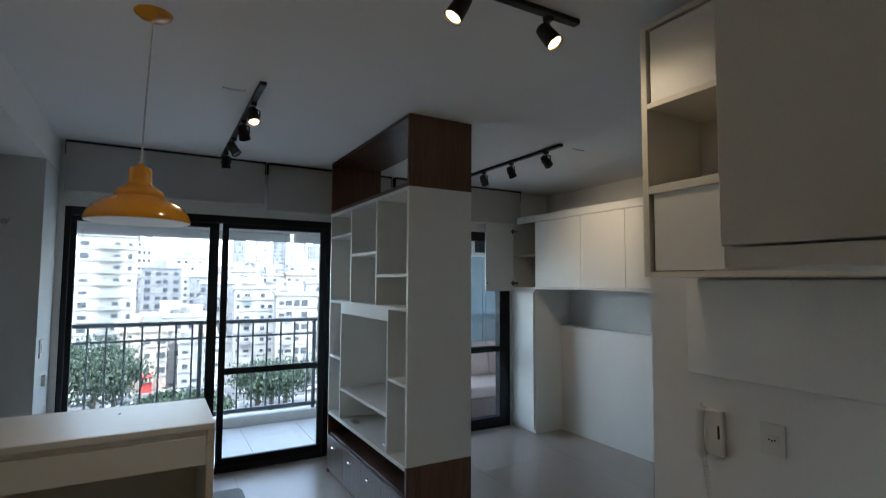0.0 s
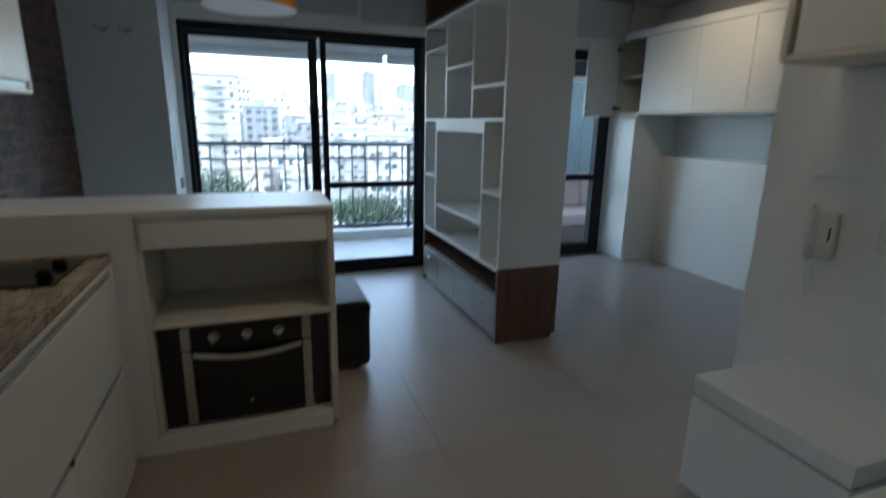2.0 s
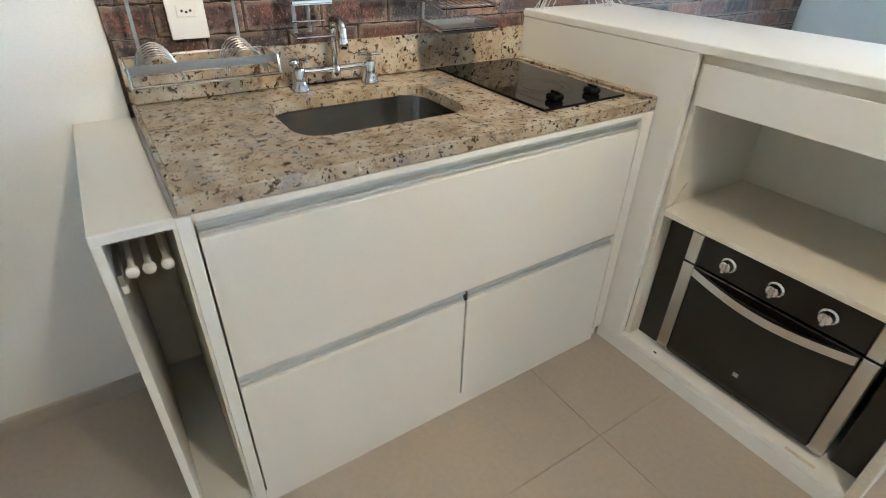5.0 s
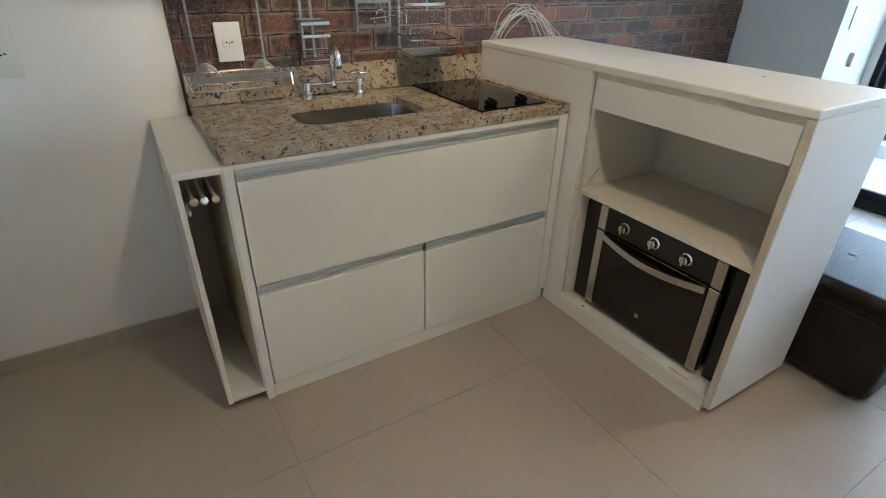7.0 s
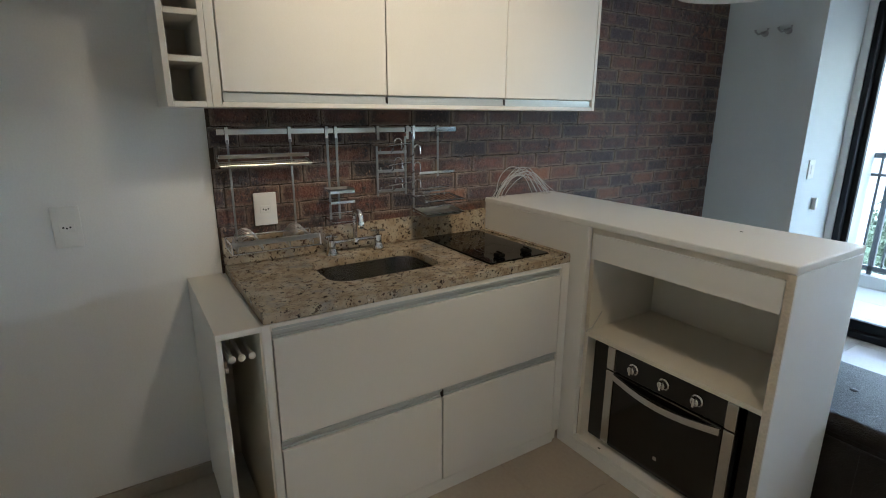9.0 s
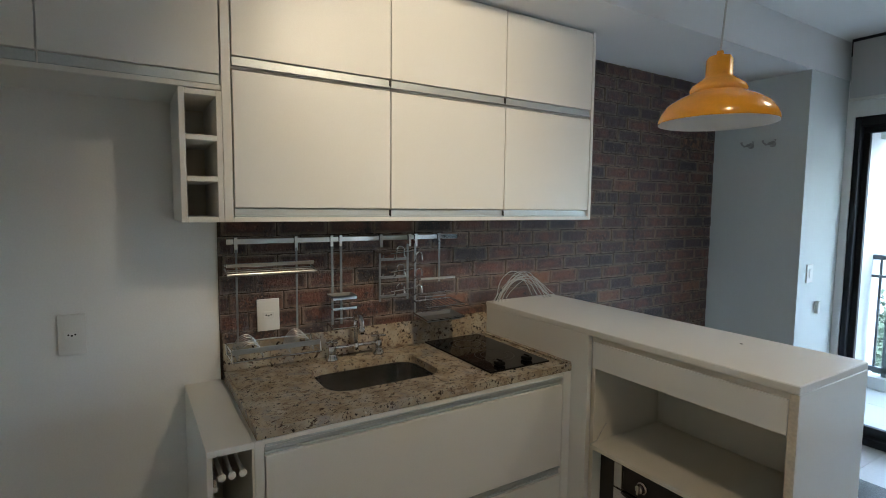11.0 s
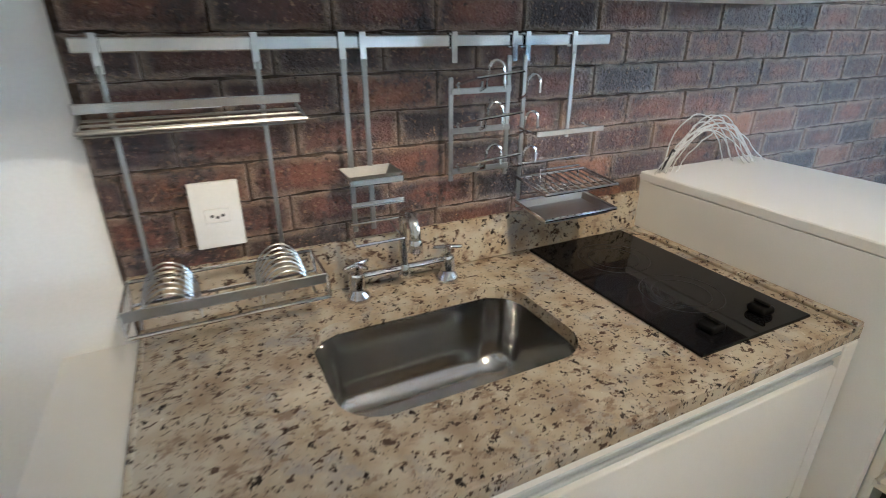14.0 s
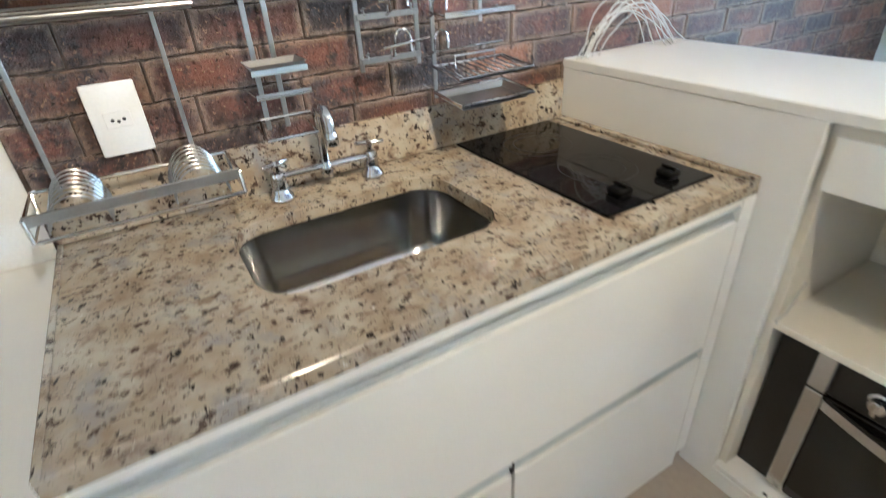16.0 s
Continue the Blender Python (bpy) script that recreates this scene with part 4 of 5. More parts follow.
# ---- kitchen wall units ----
UX = 0.332
ku = thing("kitchen_wall_unit", "white laminate wall unit with two rows of doors", "cabinet", (0.16, 1.8, 1.495))
box("side_panel", ku, LAM, 0.0, UX, 0.957, 0.985, 1.497, 2.405)
box("side_panel", ku, LAM, 0.0, UX, 2.642, 2.660, 1.497, 2.405)
box("bottom_panel", ku, LAM, 0.0, UX, 0.985, 2.642, 1.497, 1.513)
box("top_panel", ku, LAM, 0.0, UX - 0.02, 0.985, 2.642, 2.388, 2.405, 0)
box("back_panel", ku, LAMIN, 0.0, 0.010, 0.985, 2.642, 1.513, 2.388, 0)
box("middle_panel", ku, LAM, 0.010, UX - 0.022, 0.985, 2.642, 1.995, 2.010, 0)
for z0, z1 in ((1.545, 1.988), (2.034, 2.398)):
    for y0, y1 in ((0.990, 1.553), (1.557, 2.107), (2.111, 2.638)):
        d = box("door", ku, LAM, UX - 0.018, UX, y0, y1, z0, z1, 0.0015)
        box("grip_profile", ku, ALU, UX - 0.017, UX - 0.011, y0, y1, z0 - 0.030, z0 - 0.002, 0.001)
        box("grip_lip", ku, ALU, UX - 0.017, UX - 0.004, y0, y1, z0 - 0.032, z0 - 0.026, 0.001)
for y in (1.555, 2.109):
    for z in (1.530, 2.02):
        box("profile_cap", ku, BLACK, UX - 0.02, UX - 0.002, y - 0.003, y + 0.003, z - 0.014, z + 0.010, 0.001)

ks = thing("bottle_niche", "white open bottle shelf with three pigeonholes", "shelf", (0.16, 0.895, 1.495))
box("side_panel", ks, LAM, 0.0, UX, 0.832, 0.850, 1.497, 1.915)
box("side_panel", ks, LAM, 0.0, UX - 0.002, 0.940, 0.957, 1.497, 1.915)
for z in (1.497, 1.627, 1.757, 1.897):
    box("board", ks, LAM, 0.0, UX - 0.003, 0.850, 0.940, z, z + 0.017, 0.001)
box("back_panel", ks, LAMIN, 0.0, 0.010, 0.850, 0.940, 1.514, 1.897, 0)

kf = thing("over_fridge_unit", "white laminate wall unit over the empty fridge place", "cabinet", (0.16, 0.48, 1.93))
box("body", kf, LAM, 0.0, UX - 0.020, 0.002, 0.955, 1.917, 2.405, 0.001)
box("under_lip", kf, LAM, UX - 0.020, UX, 0.002, 0.955, 1.917, 1.933, 0.001)
for y0, y1 in ((0.004, 0.492), (0.496, 0.952)):
    box("door", kf, LAM, UX - 0.018, UX, y0, y1, 1.968, 2.398, 0.0015)
    box("grip_profile", kf, ALU, UX - 0.0198, UX - 0.010, y0, y1, 1.936, 1.966, 0.001)

# ---- rail and racks on the brick wall ----
RX = 0.055
rl = thing("utensil_rail", "flat chrome kitchen rail on the brick wall", "rail", (RX, 1.52, 1.41))
box("bar", rl, CHROME, RX - 0.004, RX + 0.004, 1.000, 2.045, 1.402, 1.424, 0.002)
for y in (1.05, 1.52, 2.0):
    tube("wall_mount", rl, CHROME, [(0.016, y, 1.413), (RX - 0.004, y, 1.413)], 0.007, 10)


def rail_hook(parent, y, drop=0.05):
    pts = [(RX - 0.010, y, 1.400), (RX - 0.010, y, 1.429), (RX + 0.009, y, 1.429), (RX + 0.010, y, 1.424 - drop)]
    bm = bmesh.new()
    for a, b in zip(pts, pts[1:]):
        lo = [min(a[k], b[k]) for k in range(3)]
        hi = [max(a[k], b[k]) for k in range(3)]
        add_box(bm, lo[0] - 0.0015, hi[0] + 0.0015, y - 0.006, y + 0.006, lo[2] - 0.0015, hi[2] + 0.0015)
    return part("rail_hook", bm, CHROME, parent)


# tall dish shelf with a plate rack below
ds = thing("dish_drainer", "chrome hanging dish drainer with plate rings", "dish rack", (0.1, 1.15, 0.95))
for y in (1.033, 1.262):
    rail_hook(ds, y)
    bm = bmesh.new()
    add_box(bm, RX + 0.009, RX + 0.012, y - 0.004, y + 0.004, 1.015, 1.385, 0.001)
    part("upright", bm, RACKSTEEL, ds)
bm = bmesh.new()
add_box(bm, -0.002, 0.002, 0.990, 1.318, -0.008, 0.008, 0.0015)
front = part("shelf_front", bm, CHROME, ds)
front.data.transform(Matrix.Translation((RX + 0.060, 0, 1.328)) @ Matrix.Rotation(radians(12), 4, 'Y'))
for k in range(4):
    x, z = RX + 0.018 + 0.018 * k, 1.305 - 0.005 * k
    tube("shelf_wire", ds, RACKSTEEL, [(x, 0.992, z), (x, 1.320, z)], 0.0024, 6)
box("shelf_back", ds, CHROME, RX + 0.006, RX + 0.012, 0.990, 1.318, 1.320, 1.330, 0.001)
tube("towel_bar", ds, RACKSTEEL, [(RX + 0.014, 1.318, 1.312), (RX + 0.078, 1.322, 1.296), (RX + 0.078, 0.990, 1.296), (RX + 0.014, 0.990, 1.312)], 0.0032, 8)
box("rack_front", ds, RACKSTEEL, 0.186, 0.190, 0.990, 1.317, 1.010, 1.029, 0.001)
tube("rack_rim", ds, CHROME, [(0.188, 0.990, 1.022), (0.056, 0.990, 1.022), (0.056, 1.317, 1.022), (0.188, 1.317, 1.022)], 0.004, 8)
tube("lower_rim", ds, CHROME, [(0.075, 0.992, 0.984), (0.075, 1.318, 0.984), (0.194, 1.318, 0.984), (0.194, 0.992, 0.984)], 0.0038, 8, closed=True)
for y0, y1 in ((1.317, 1.318), (0.990, 0.992)):
    tube("tray_side", ds, CHROME, [(0.188, y0, 1.022), (0.194, y1, 0.984)], 0.0036, 8)
    tube("tray_side", ds, CHROME, [(0.056, y0, 1.022), (0.075, y1, 0.984)], 0.0036, 8)
for c in (1.058, 1.250):
    for k in range(7):
        x = 0.066 + 0.0175 * k
        tube("plate_ring", ds, RACKSTEEL, [(x + 0.006 * math.sin(radians(a)), c - 0.046 * math.cos(radians(a)), 0.984 + (0.070 - 0.002 * k) * math.sin(radians(a))) for a in range(0, 181, 15)], 0.0017, 6)

# soap and sponge holder
sh = thing("soap_holder", "chrome hanging soap and sponge holder", "soap holder", (0.09, 1.435, 1.05))
for y in (1.411, 1.450):
    rail_hook(sh, y)
    box("upright", sh, RACKSTEEL, RX + 0.009, RX + 0.013, y - 0.005, y + 0.005, 1.05, 1.385, 0.001)
box("dish_front", sh, CHROME, RX + 0.085, RX + 0.090, 1.385, 1.490, 1.168, 1.180, 0.001)
bm = bmesh.new()
ring = [[bm.verts.new((RX + 0.012 + i, 1.385 + j, z)) for i, j, z in q] for q in (((0, 0, 1.186), (0.075, 0, 1.186), (0.075, 0.105, 1.186), (0, 0.105, 1.186)), ((0.015, 0.015, 1.166), (0.06, 0.015, 1.166), (0.06, 0.09, 1.166), (0.015, 0.09, 1.166)))]
for k in range(4):
    bm.faces.new((ring[0][k], ring[0][(k + 1) % 4], ring[1][(k + 1) % 4], ring[1][k]))
bm.faces.new(ring[1])
part("soap_dish", bm, RACKSTEEL, sh)
box("sponge_front", sh, CHROME, RX + 0.085, RX + 0.090, 1.385, 1.490, 1.126, 1.137, 0.001)
tube("sponge_wire", sh, CHROME, [(RX + 0.012, 1.388, 1.130), (RX + 0.088, 1.388, 1.130), (RX + 0.088, 1.487, 1.130), (RX + 0.012, 1.487, 1.130)], 0.003, 6)
tube("sponge_wire", sh, CHROME, [(RX + 0.012, 1.388, 1.060), (RX + 0.088, 1.388, 1.050), (RX + 0.088, 1.487, 1.050), (RX + 0.012, 1.487, 1.060)], 0.003, 6)
tube("sponge_wire", sh, CHROME, [(RX + 0.06, 1.388, 1.085), (RX + 0.06, 1.487, 1.085)], 0.0025, 6)

# knife and lid rack, ladder shaped with upturned wire loops
kr = thing("lid_rack", "chrome ladder-shaped pan lid rack on the rail", "rack", (0.09, 1.70, 1.13))
rail_hook(kr, 1.638)
rail_hook(kr, 1.780)
for y in (1.630, 1.768):
    box("upright", kr, RACKSTEEL, RX + 0.009, RX + 0.013, y - 0.005, y + 0.005, 1.13, 1.385 if y > 1.7 else 1.345, 0.001)
for z in (1.318, 1.238, 1.152):
    box("cross_bar", kr, RACKSTEEL, RX + 0.013, RX + 0.018, 1.628, 1.772, z - 0.006, z + 0.006, 0.001)
    tube("wire_loop", kr, CHROME, [(RX + 0.018, 1.695, z), (RX + 0.05, 1.690, z + 0.010), (RX + 0.058, 1.690, z + 0.042)] + arc((RX + 0.058, 1.708, z + 0.042), 0.018, 180, 0, 8, (0, 1, 0), (0, 0, 1)) + [(RX + 0.058, 1.726, z + 0.016)], 0.0032, 8)
    tube("side_wire", kr, CHROME, [(RX + 0.018, 1.64, z + 0.012), (RX + 0.075, 1.655, z + 0.030), (RX + 0.080, 1.76, z + 0.040)], 0.0028, 6)
    for y in (1.645, 1.70, 1.755):
        tube("peg", kr, CHROME, [(RX + 0.016, y, z), (RX + 0.016, y, z + 0.018)], 0.0025, 6)

# spice rack in three tiers
sr = thing("spice_rack", "chrome three-tier wire rack with a drip tray", "rack", (0.1, 1.9, 1.04))
rail_hook(sr, 1.813)
rail_hook(sr, 1.937)
for y in (1.808, 1.937):
    box("upright", sr, RACKSTEEL, RX + 0.009, RX + 0.013, y - 0.005, y + 0.005, 1.045 if y < 1.9 else 1.20, 1.385, 0.001)
box("upper_ring_bar", sr, CHROME, RX + 0.075, RX + 0.081, 1.800, 1.985, 1.222, 1.234, 0.001)
tube("upper_wire", sr, CHROME, [(RX + 0.012, 1.802, 1.232), (RX + 0.078, 1.802, 1.228), (RX + 0.078, 1.982, 1.228), (RX + 0.012, 1.97, 1.232)], 0.003, 6)
tube("shelf_rim", sr, CHROME, [(RX + 0.012, 1.802, 1.118), (RX + 0.125, 1.802, 1.105), (RX + 0.125, 2.005, 1.105), (RX + 0.012, 2.0, 1.118)], 0.004, 8, closed=True)
for k in range(9):
    y = 1.822 + 0.021 * k
    tube("shelf_wire", sr, CHROME, [(RX + 0.012, y, 1.118), (RX + 0.125, y, 1.105)], 0.0022, 6)
tube("guard_wire", sr, CHROME, [(RX + 0.05, 1.84, 1.113), (RX + 0.05, 1.84, 1.140), (RX + 0.05, 1.95, 1.140), (RX + 0.05, 1.95, 1.113)], 0.0025, 6)
tube("guard_wire", sr, CHROME, [(RX + 0.012, 1.802, 1.150), (RX + 0.012, 2.0, 1.150)], 0.0025, 6)
bm = bmesh.new()
for q0, q1 in (((1.802, 2.005, 1.060, 0.0), (1.815, 1.992, 1.045, 0.012)),):
    a = [bm.verts.new(p) for p in ((RX + 0.012, q0[0], q0[2]), (RX + 0.130, q0[0], q0[2] - 0.012), (RX + 0.130, q0[1], q0[2] - 0.012), (RX + 0.012, q0[1], q0[2]))]
    b = [bm.verts.new(p) for p in ((RX + 0.024, q1[0], q1[2]), (RX + 0.118, q1[0], q1[2] - 0.010), (RX + 0.118, q1[1], q1[2] - 0.010), (RX + 0.024, q1[1], q1[2]))]
    for k in range(4):
        bm.faces.new((a[k], a[(k + 1) % 4], b[(k + 1) % 4], b[k]))
    bm.faces.new(b)
part("drip_tray", bm, RACKSTEEL, sr)
tube("tray_rim", sr, CHROME, [(RX + 0.012, 1.802, 1.060), (RX + 0.130, 1.802, 1.048), (RX + 0.130, 2.005, 1.048), (RX + 0.012, 2.005, 1.060)], 0.0042, 8, closed=True)
for k in range(3):
    pts = [(RX + 0.012, 1.795, 1.225 - 0.075 * k + 0.07), (RX + 0.045, 1.79, 1.235 - 0.075 * k + 0.07), (RX + 0.05, 1.79, 1.262 - 0.075 * k + 0.07)]
    pts += arc((RX + 0.05, 1.806, 1.262 - 0.075 * k + 0.07), 0.016, 180, 0, 8, (0, 1, 0), (0, 0, 1)) + [(RX + 0.05, 1.822, 1.240 - 0.075 * k + 0.07)]
    tube("wire_loop", sr, CHROME, pts, 0.003, 8)

# loose cables on the bar
cb = thing("cable_bundle", "loose coil of thin pale cables on the bar top", "cable", (0.06, 2.45, 1.066))
rng = random.Random(4)
for k in range(11):
    y0, lift = 2.30 + 0.03 * rng.random(), 0.10 + 0.075 * rng.random()
    wide = 0.24 + 0.12 * rng.random()
    pts = []
    for i in range(17):
        a = i / 16
        pts.append((0.045 + 0.02 * rng.random() + 0.05 * a * (k % 3) * 0.4, y0 - 0.03 * (k % 2) + wide * a + 0.012 * math.sin(5 * a + k), 1.070 + lift * math.sin(math.pi * min(1, a * 1.05)) ** 0.8 + 0.006 * math.sin(9 * a + 2 * k)))
    for p in range(1, 16):
        pts[p] = tuple((pts[p - 1][j] + 2 * pts[p][j] + pts[p + 1][j]) / 4 for j in range(3))
    tube("cable", cb, CABLE, pts, 0.0017, 6)
tube("plug_lead", cb, BLACK, [(0.05, 2.29, 1.074), (0.052, 2.31, 1.10), (0.055, 2.325, 1.13)], 0.005, 8, "black plug end")

# ---- pendant lamp ----
PX, PY = 1.185, 2.268
pl = thing("pendant_lamp", "yellow enamel pendant lamp on a thin cord", "lamp", (PX, PY, 1.82))
lathe("shade", pl, YELLOW, [(0.1711, 1.8220), (0.1720, 1.8274), (0.1664, 1.8472), (0.1496, 1.8742), (0.1169, 1.8967), (0.0842, 1.9102), (0.0804, 1.9138), (0.0823, 1.9228), (0.0767, 1.9354), (0.0561, 1.9507), (0.0430, 1.9597), (0.0393, 1.9660), (0.0383, 2.0137), (0.0318, 2.0236), (0.0112, 2.0272), (0.0094, 2.0407), (0.0037, 2.0416)], (PX, PY, 0.002), 48)
lathe("shade_lining", pl, ENAMEL, [(0.1697, 1.8207), (0.1650, 1.8454), (0.1477, 1.8706), (0.1150, 1.8922), (0.0823, 1.9048), (0.0374, 1.9192), (0.0037, 1.9201)], (PX, PY, 0.002), 48, None, "white enamel lining")
lathe("bulb", pl, ENAMEL, [(0.0131, 1.9192), (0.0150, 1.9012), (0.0262, 1.8787), (0.0281, 1.8607), (0.0187, 1.8427), (0.0037, 1.8364)], (PX, PY, 0.002), 20, None, "unlit white bulb")
tube("cord", pl, CABLE, [(PX, PY, 2.035), (PX + 0.006, PY + 0.022, 2.3), (PX + 0.018, PY + 0.06, 2.62)], 0.003, 8)
lathe("ceiling_rose", pl, YELLOW, [(0.068, 2.649), (0.066, 2.644), (0.045, 2.628), (0.010, 2.620), (0.003, 2.618)], (PX + 0.018, PY + 0.06, 0), 32)


# ---- track lights ----
def track(name_label, p0, p1, heads):
    """A black ceiling track; heads are (place along 0..1, aim, lit watts or 0, beam)."""
    p0, p1 = Vector(p0), Vector(p1)
    t = thing("track_light", name_label, "track light", ((p0 + p1) / 2)[:], "ceiling track lights")
    d = (p1 - p0).normalized()
    n = Vector((-d.y, d.x, 0)) * 0.017
    bm = bmesh.new()
    lo = [min(p0[k] - abs(n[k]), p1[k] - abs(n[k])) for k in range(2)]
    hi = [max(p0[k] + abs(n[k]), p1[k] + abs(n[k])) for k in range(2)]
    add_box(bm, lo[0], hi[0], lo[1], hi[1], H - 0.022, H - 0.0005, 0.002)
    part("track", bm, BLACK, t)
    for s, aim, watts, *beam in heads:
        c = p0 + (p1 - p0) * s
        aim = Vector(aim).normalized()
        neck = Vector((c.x, c.y, H - 0.10))
        bm = bmesh.new()
        add_box(bm, c.x - 0.016, c.x + 0.016, c.y - 0.016, c.y + 0.016, H - 0.042, H - 0.022, 0.002)
        adapter = part("adapter", bm, BLACK, t)
        side = aim.cross(Vector((0, 0, 1))).normalized() * 0.036
        tube("bracket", t, BLACK, [(c.x, c.y, H - 0.04), (c.x, c.y, H - 0.052), (c.x + side.x, c.y + side.y, H - 0.062), (c.x + side.x, c.y + side.y, H - 0.112)], 0.005, 8)
        tube("bracket", t, BLACK, [(c.x, c.y, H - 0.052), (c.x - side.x, c.y - side.y, H - 0.062), (c.x - side.x, c.y - side.y, H - 0.112)], 0.005, 8)
        head = lathe("lamp_head", t, BLACK, [(0.018, -0.048), (0.026, -0.046), (0.030, -0.020), (0.033, 0.036), (0.035, 0.046), (0.031, 0.046), (0.028, 0.036), (0.003, 0.034)], (neck.x, neck.y, neck.z), 24, aim)
        lathe("lens", head, BULB if watts else DARKLENS, [(0.0285, 0.0365), (0.0285, 0.040), (0.020, 0.043), (0.003, 0.044)], (neck.x, neck.y, neck.z), 20, aim, "glowing warm bulb" if watts else "")
        if watts:
            spot((neck + aim * 0.055)[:], (neck + aim)[:], watts, beam[0] if beam else 125)
    return t


track("black ceiling track with three lit warm spot heads", (1.42, 1.54, H), (2.67, 1.54, H), ((0.21, (-0.90, 0.12, -0.38), 2.7, 82), (0.56, (-0.50, 0.12, -0.85), 1.2, 102), (0.88, (0.26, -0.52, -0.80), 0.6, 104)))
track("black ceiling track with one lit spot over the living corner", (1.70, 2.81, H), (1.70, 4.58, H), ((0.17, (0.05, -0.35, -0.8), 0.8), (0.38, (0.3, 0.5, -0.8), 0), (0.64, (0.5, -0.2, -0.8), 0), (0.90, (0.1, 0.3, -0.9), 0)))
track("black ceiling track with one lit spot over the bed corner", (3.86, 2.92, H), (3.86, 4.64, H), ((0.10, (0.84, 0.30, -0.50), 2.3, 82), (0.36, (0.6, 0.2, -0.8), 0), (0.60, (0.6, 0.3, -0.8), 0), (0.84, (0.5, 0.2, -0.9), 0)))
for x, y in ((1.52, 2.99), (4.02, 2.97)):
    wire = thing("ceiling_wire", "short grey wire end hanging from the ceiling", "wire", (x, y, H))
    tube("wire", wire, CABLE, [(x + 0.12, y, H - 0.004), (x + 0.06, y - 0.005, H - 0.012), (x, y, H - 0.008)], 0.0035, 6)

# ---- shelf divider ----
CX0, CX1, CY0, CY1 = 2.572, 3.024, 2.866, 4.432
cw = thing("shelf_divider", "tall white open shelf divider with walnut base and head", "shelf", (2.8, 3.65, 0))
W = 0.024
for y0, y1 in ((CY0, CY0 + W), (CY1 - W, CY1)):
    box("end_panel", cw, LAM, CX0, CX1, y0, y1, 0.512, 2.195, 0.001)
    box("base_end", cw, WALNUT, CX0, CX1 - 0.03, y0 - (0.001 if y0 == CY0 else 0), y1, 0.0, 0.028, 0.0005)
    box("base_end", cw, WALNUT, CX0, CX1, y0 - (0.001 if y0 == CY0 else 0), y1, 0.028, 0.512, 0.001)
    box("head_end", cw, WALNUT, CX0, CX1, y0 - (0.001 if y0 == CY0 else 0), y1, 2.195, H - 0.002, 0.001)
IY0, IY1 = CY0 + W, CY1 - W
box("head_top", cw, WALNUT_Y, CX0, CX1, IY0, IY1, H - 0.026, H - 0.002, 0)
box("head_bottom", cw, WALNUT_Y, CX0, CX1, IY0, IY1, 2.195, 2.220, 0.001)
box("top_board", cw, LAM, CX0, CX1, IY0, IY1, 2.171, 2.195, 0.001)
box("middle_board", cw, LAM, CX0, CX1, IY0, IY1, 1.428, 1.450, 0.001)
box("bottom_board", cw, LAM, CX0, CX1, IY0, IY1, 0.484, 0.512, 0.001)
box("television_header", cw, LAM, CX0, CX0 + 0.018, 3.181, 4.104, 1.352, 1.428, 0.001)
for y, z0, z1 in ((3.900, 1.450, 2.171), (3.380, 1.450, 2.171), (4.115, 0.512, 1.428), (3.170, 0.512, 1.428)):
    box("upright", cw, LAM, CX0, CX1, y - 0.011, y + 0.011, z0, z1, 0.001)
for y0, y1, z in ((3.911, IY1, 1.985), (3.391, 3.889, 1.812), (IY0, 3.369, 1.650), (4.126, IY1, 0.980), (IY0, 3.159, 0.980)):
    box("shelf", cw, LAM, CX0 + 0.002, CX1 - 0.002, y0, y1, z - 0.010, z + 0.010, 0.001)
box("television_shelf", cw, LAM, CX0 + 0.002, CX1 - 0.002, 3.181, 4.104, 0.735, 0.757, 0.001)
lathe("cable_hole", cw, SLOT, [(0.030, 0), (0.030, 0.0012), (0.026, 0.0014), (0.002, 0.0014)], (2.86, 3.70, 0.757), 20, None, "dark oval cable hole")
for y in (3.95, 3.30):
    box("loose_bracket", cw, CHROME, CX0 + 0.05, CX0 + 0.10, y - 0.05, y + 0.05, 0.5125, 0.5165, 0.001, "thin metal bracket")
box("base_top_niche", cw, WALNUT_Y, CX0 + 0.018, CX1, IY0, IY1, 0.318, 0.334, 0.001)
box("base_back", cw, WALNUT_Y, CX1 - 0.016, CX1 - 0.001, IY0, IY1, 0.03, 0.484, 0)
box("base_plinth", cw, WALNUT, CX0 + 0.02, CX1 - 0.06, CY0 + 0.026, CY1 - 0.026, 0.0, 0.035, 0)
ys = [IY0 + 0.002, 3.240, 3.622, 4.015, IY1 - 0.002]
for y0, y1 in zip(ys, ys[1:]):
    f = box("drawer_front", cw, OAK, CX0 - 0.001, CX0 + 0.017, y0 + 0.002, y1 - 0.002, 0.036, 0.316, 0.001, "greyed walnut drawer front")
    yc = (y0 + y1) / 2
    tube("drawer_handle", f, CHROME, [(CX0, yc + 0.03, 0.262)] + [(CX0 - 0.026 * math.sin(radians(a)), yc + 0.034 * math.cos(radians(a)), 0.262 - 0.005 * math.sin(radians(a))) for a in range(20, 161, 20)] + [(CX0, yc - 0.03, 0.262)], 0.0056, 8, "bowed chrome handle")

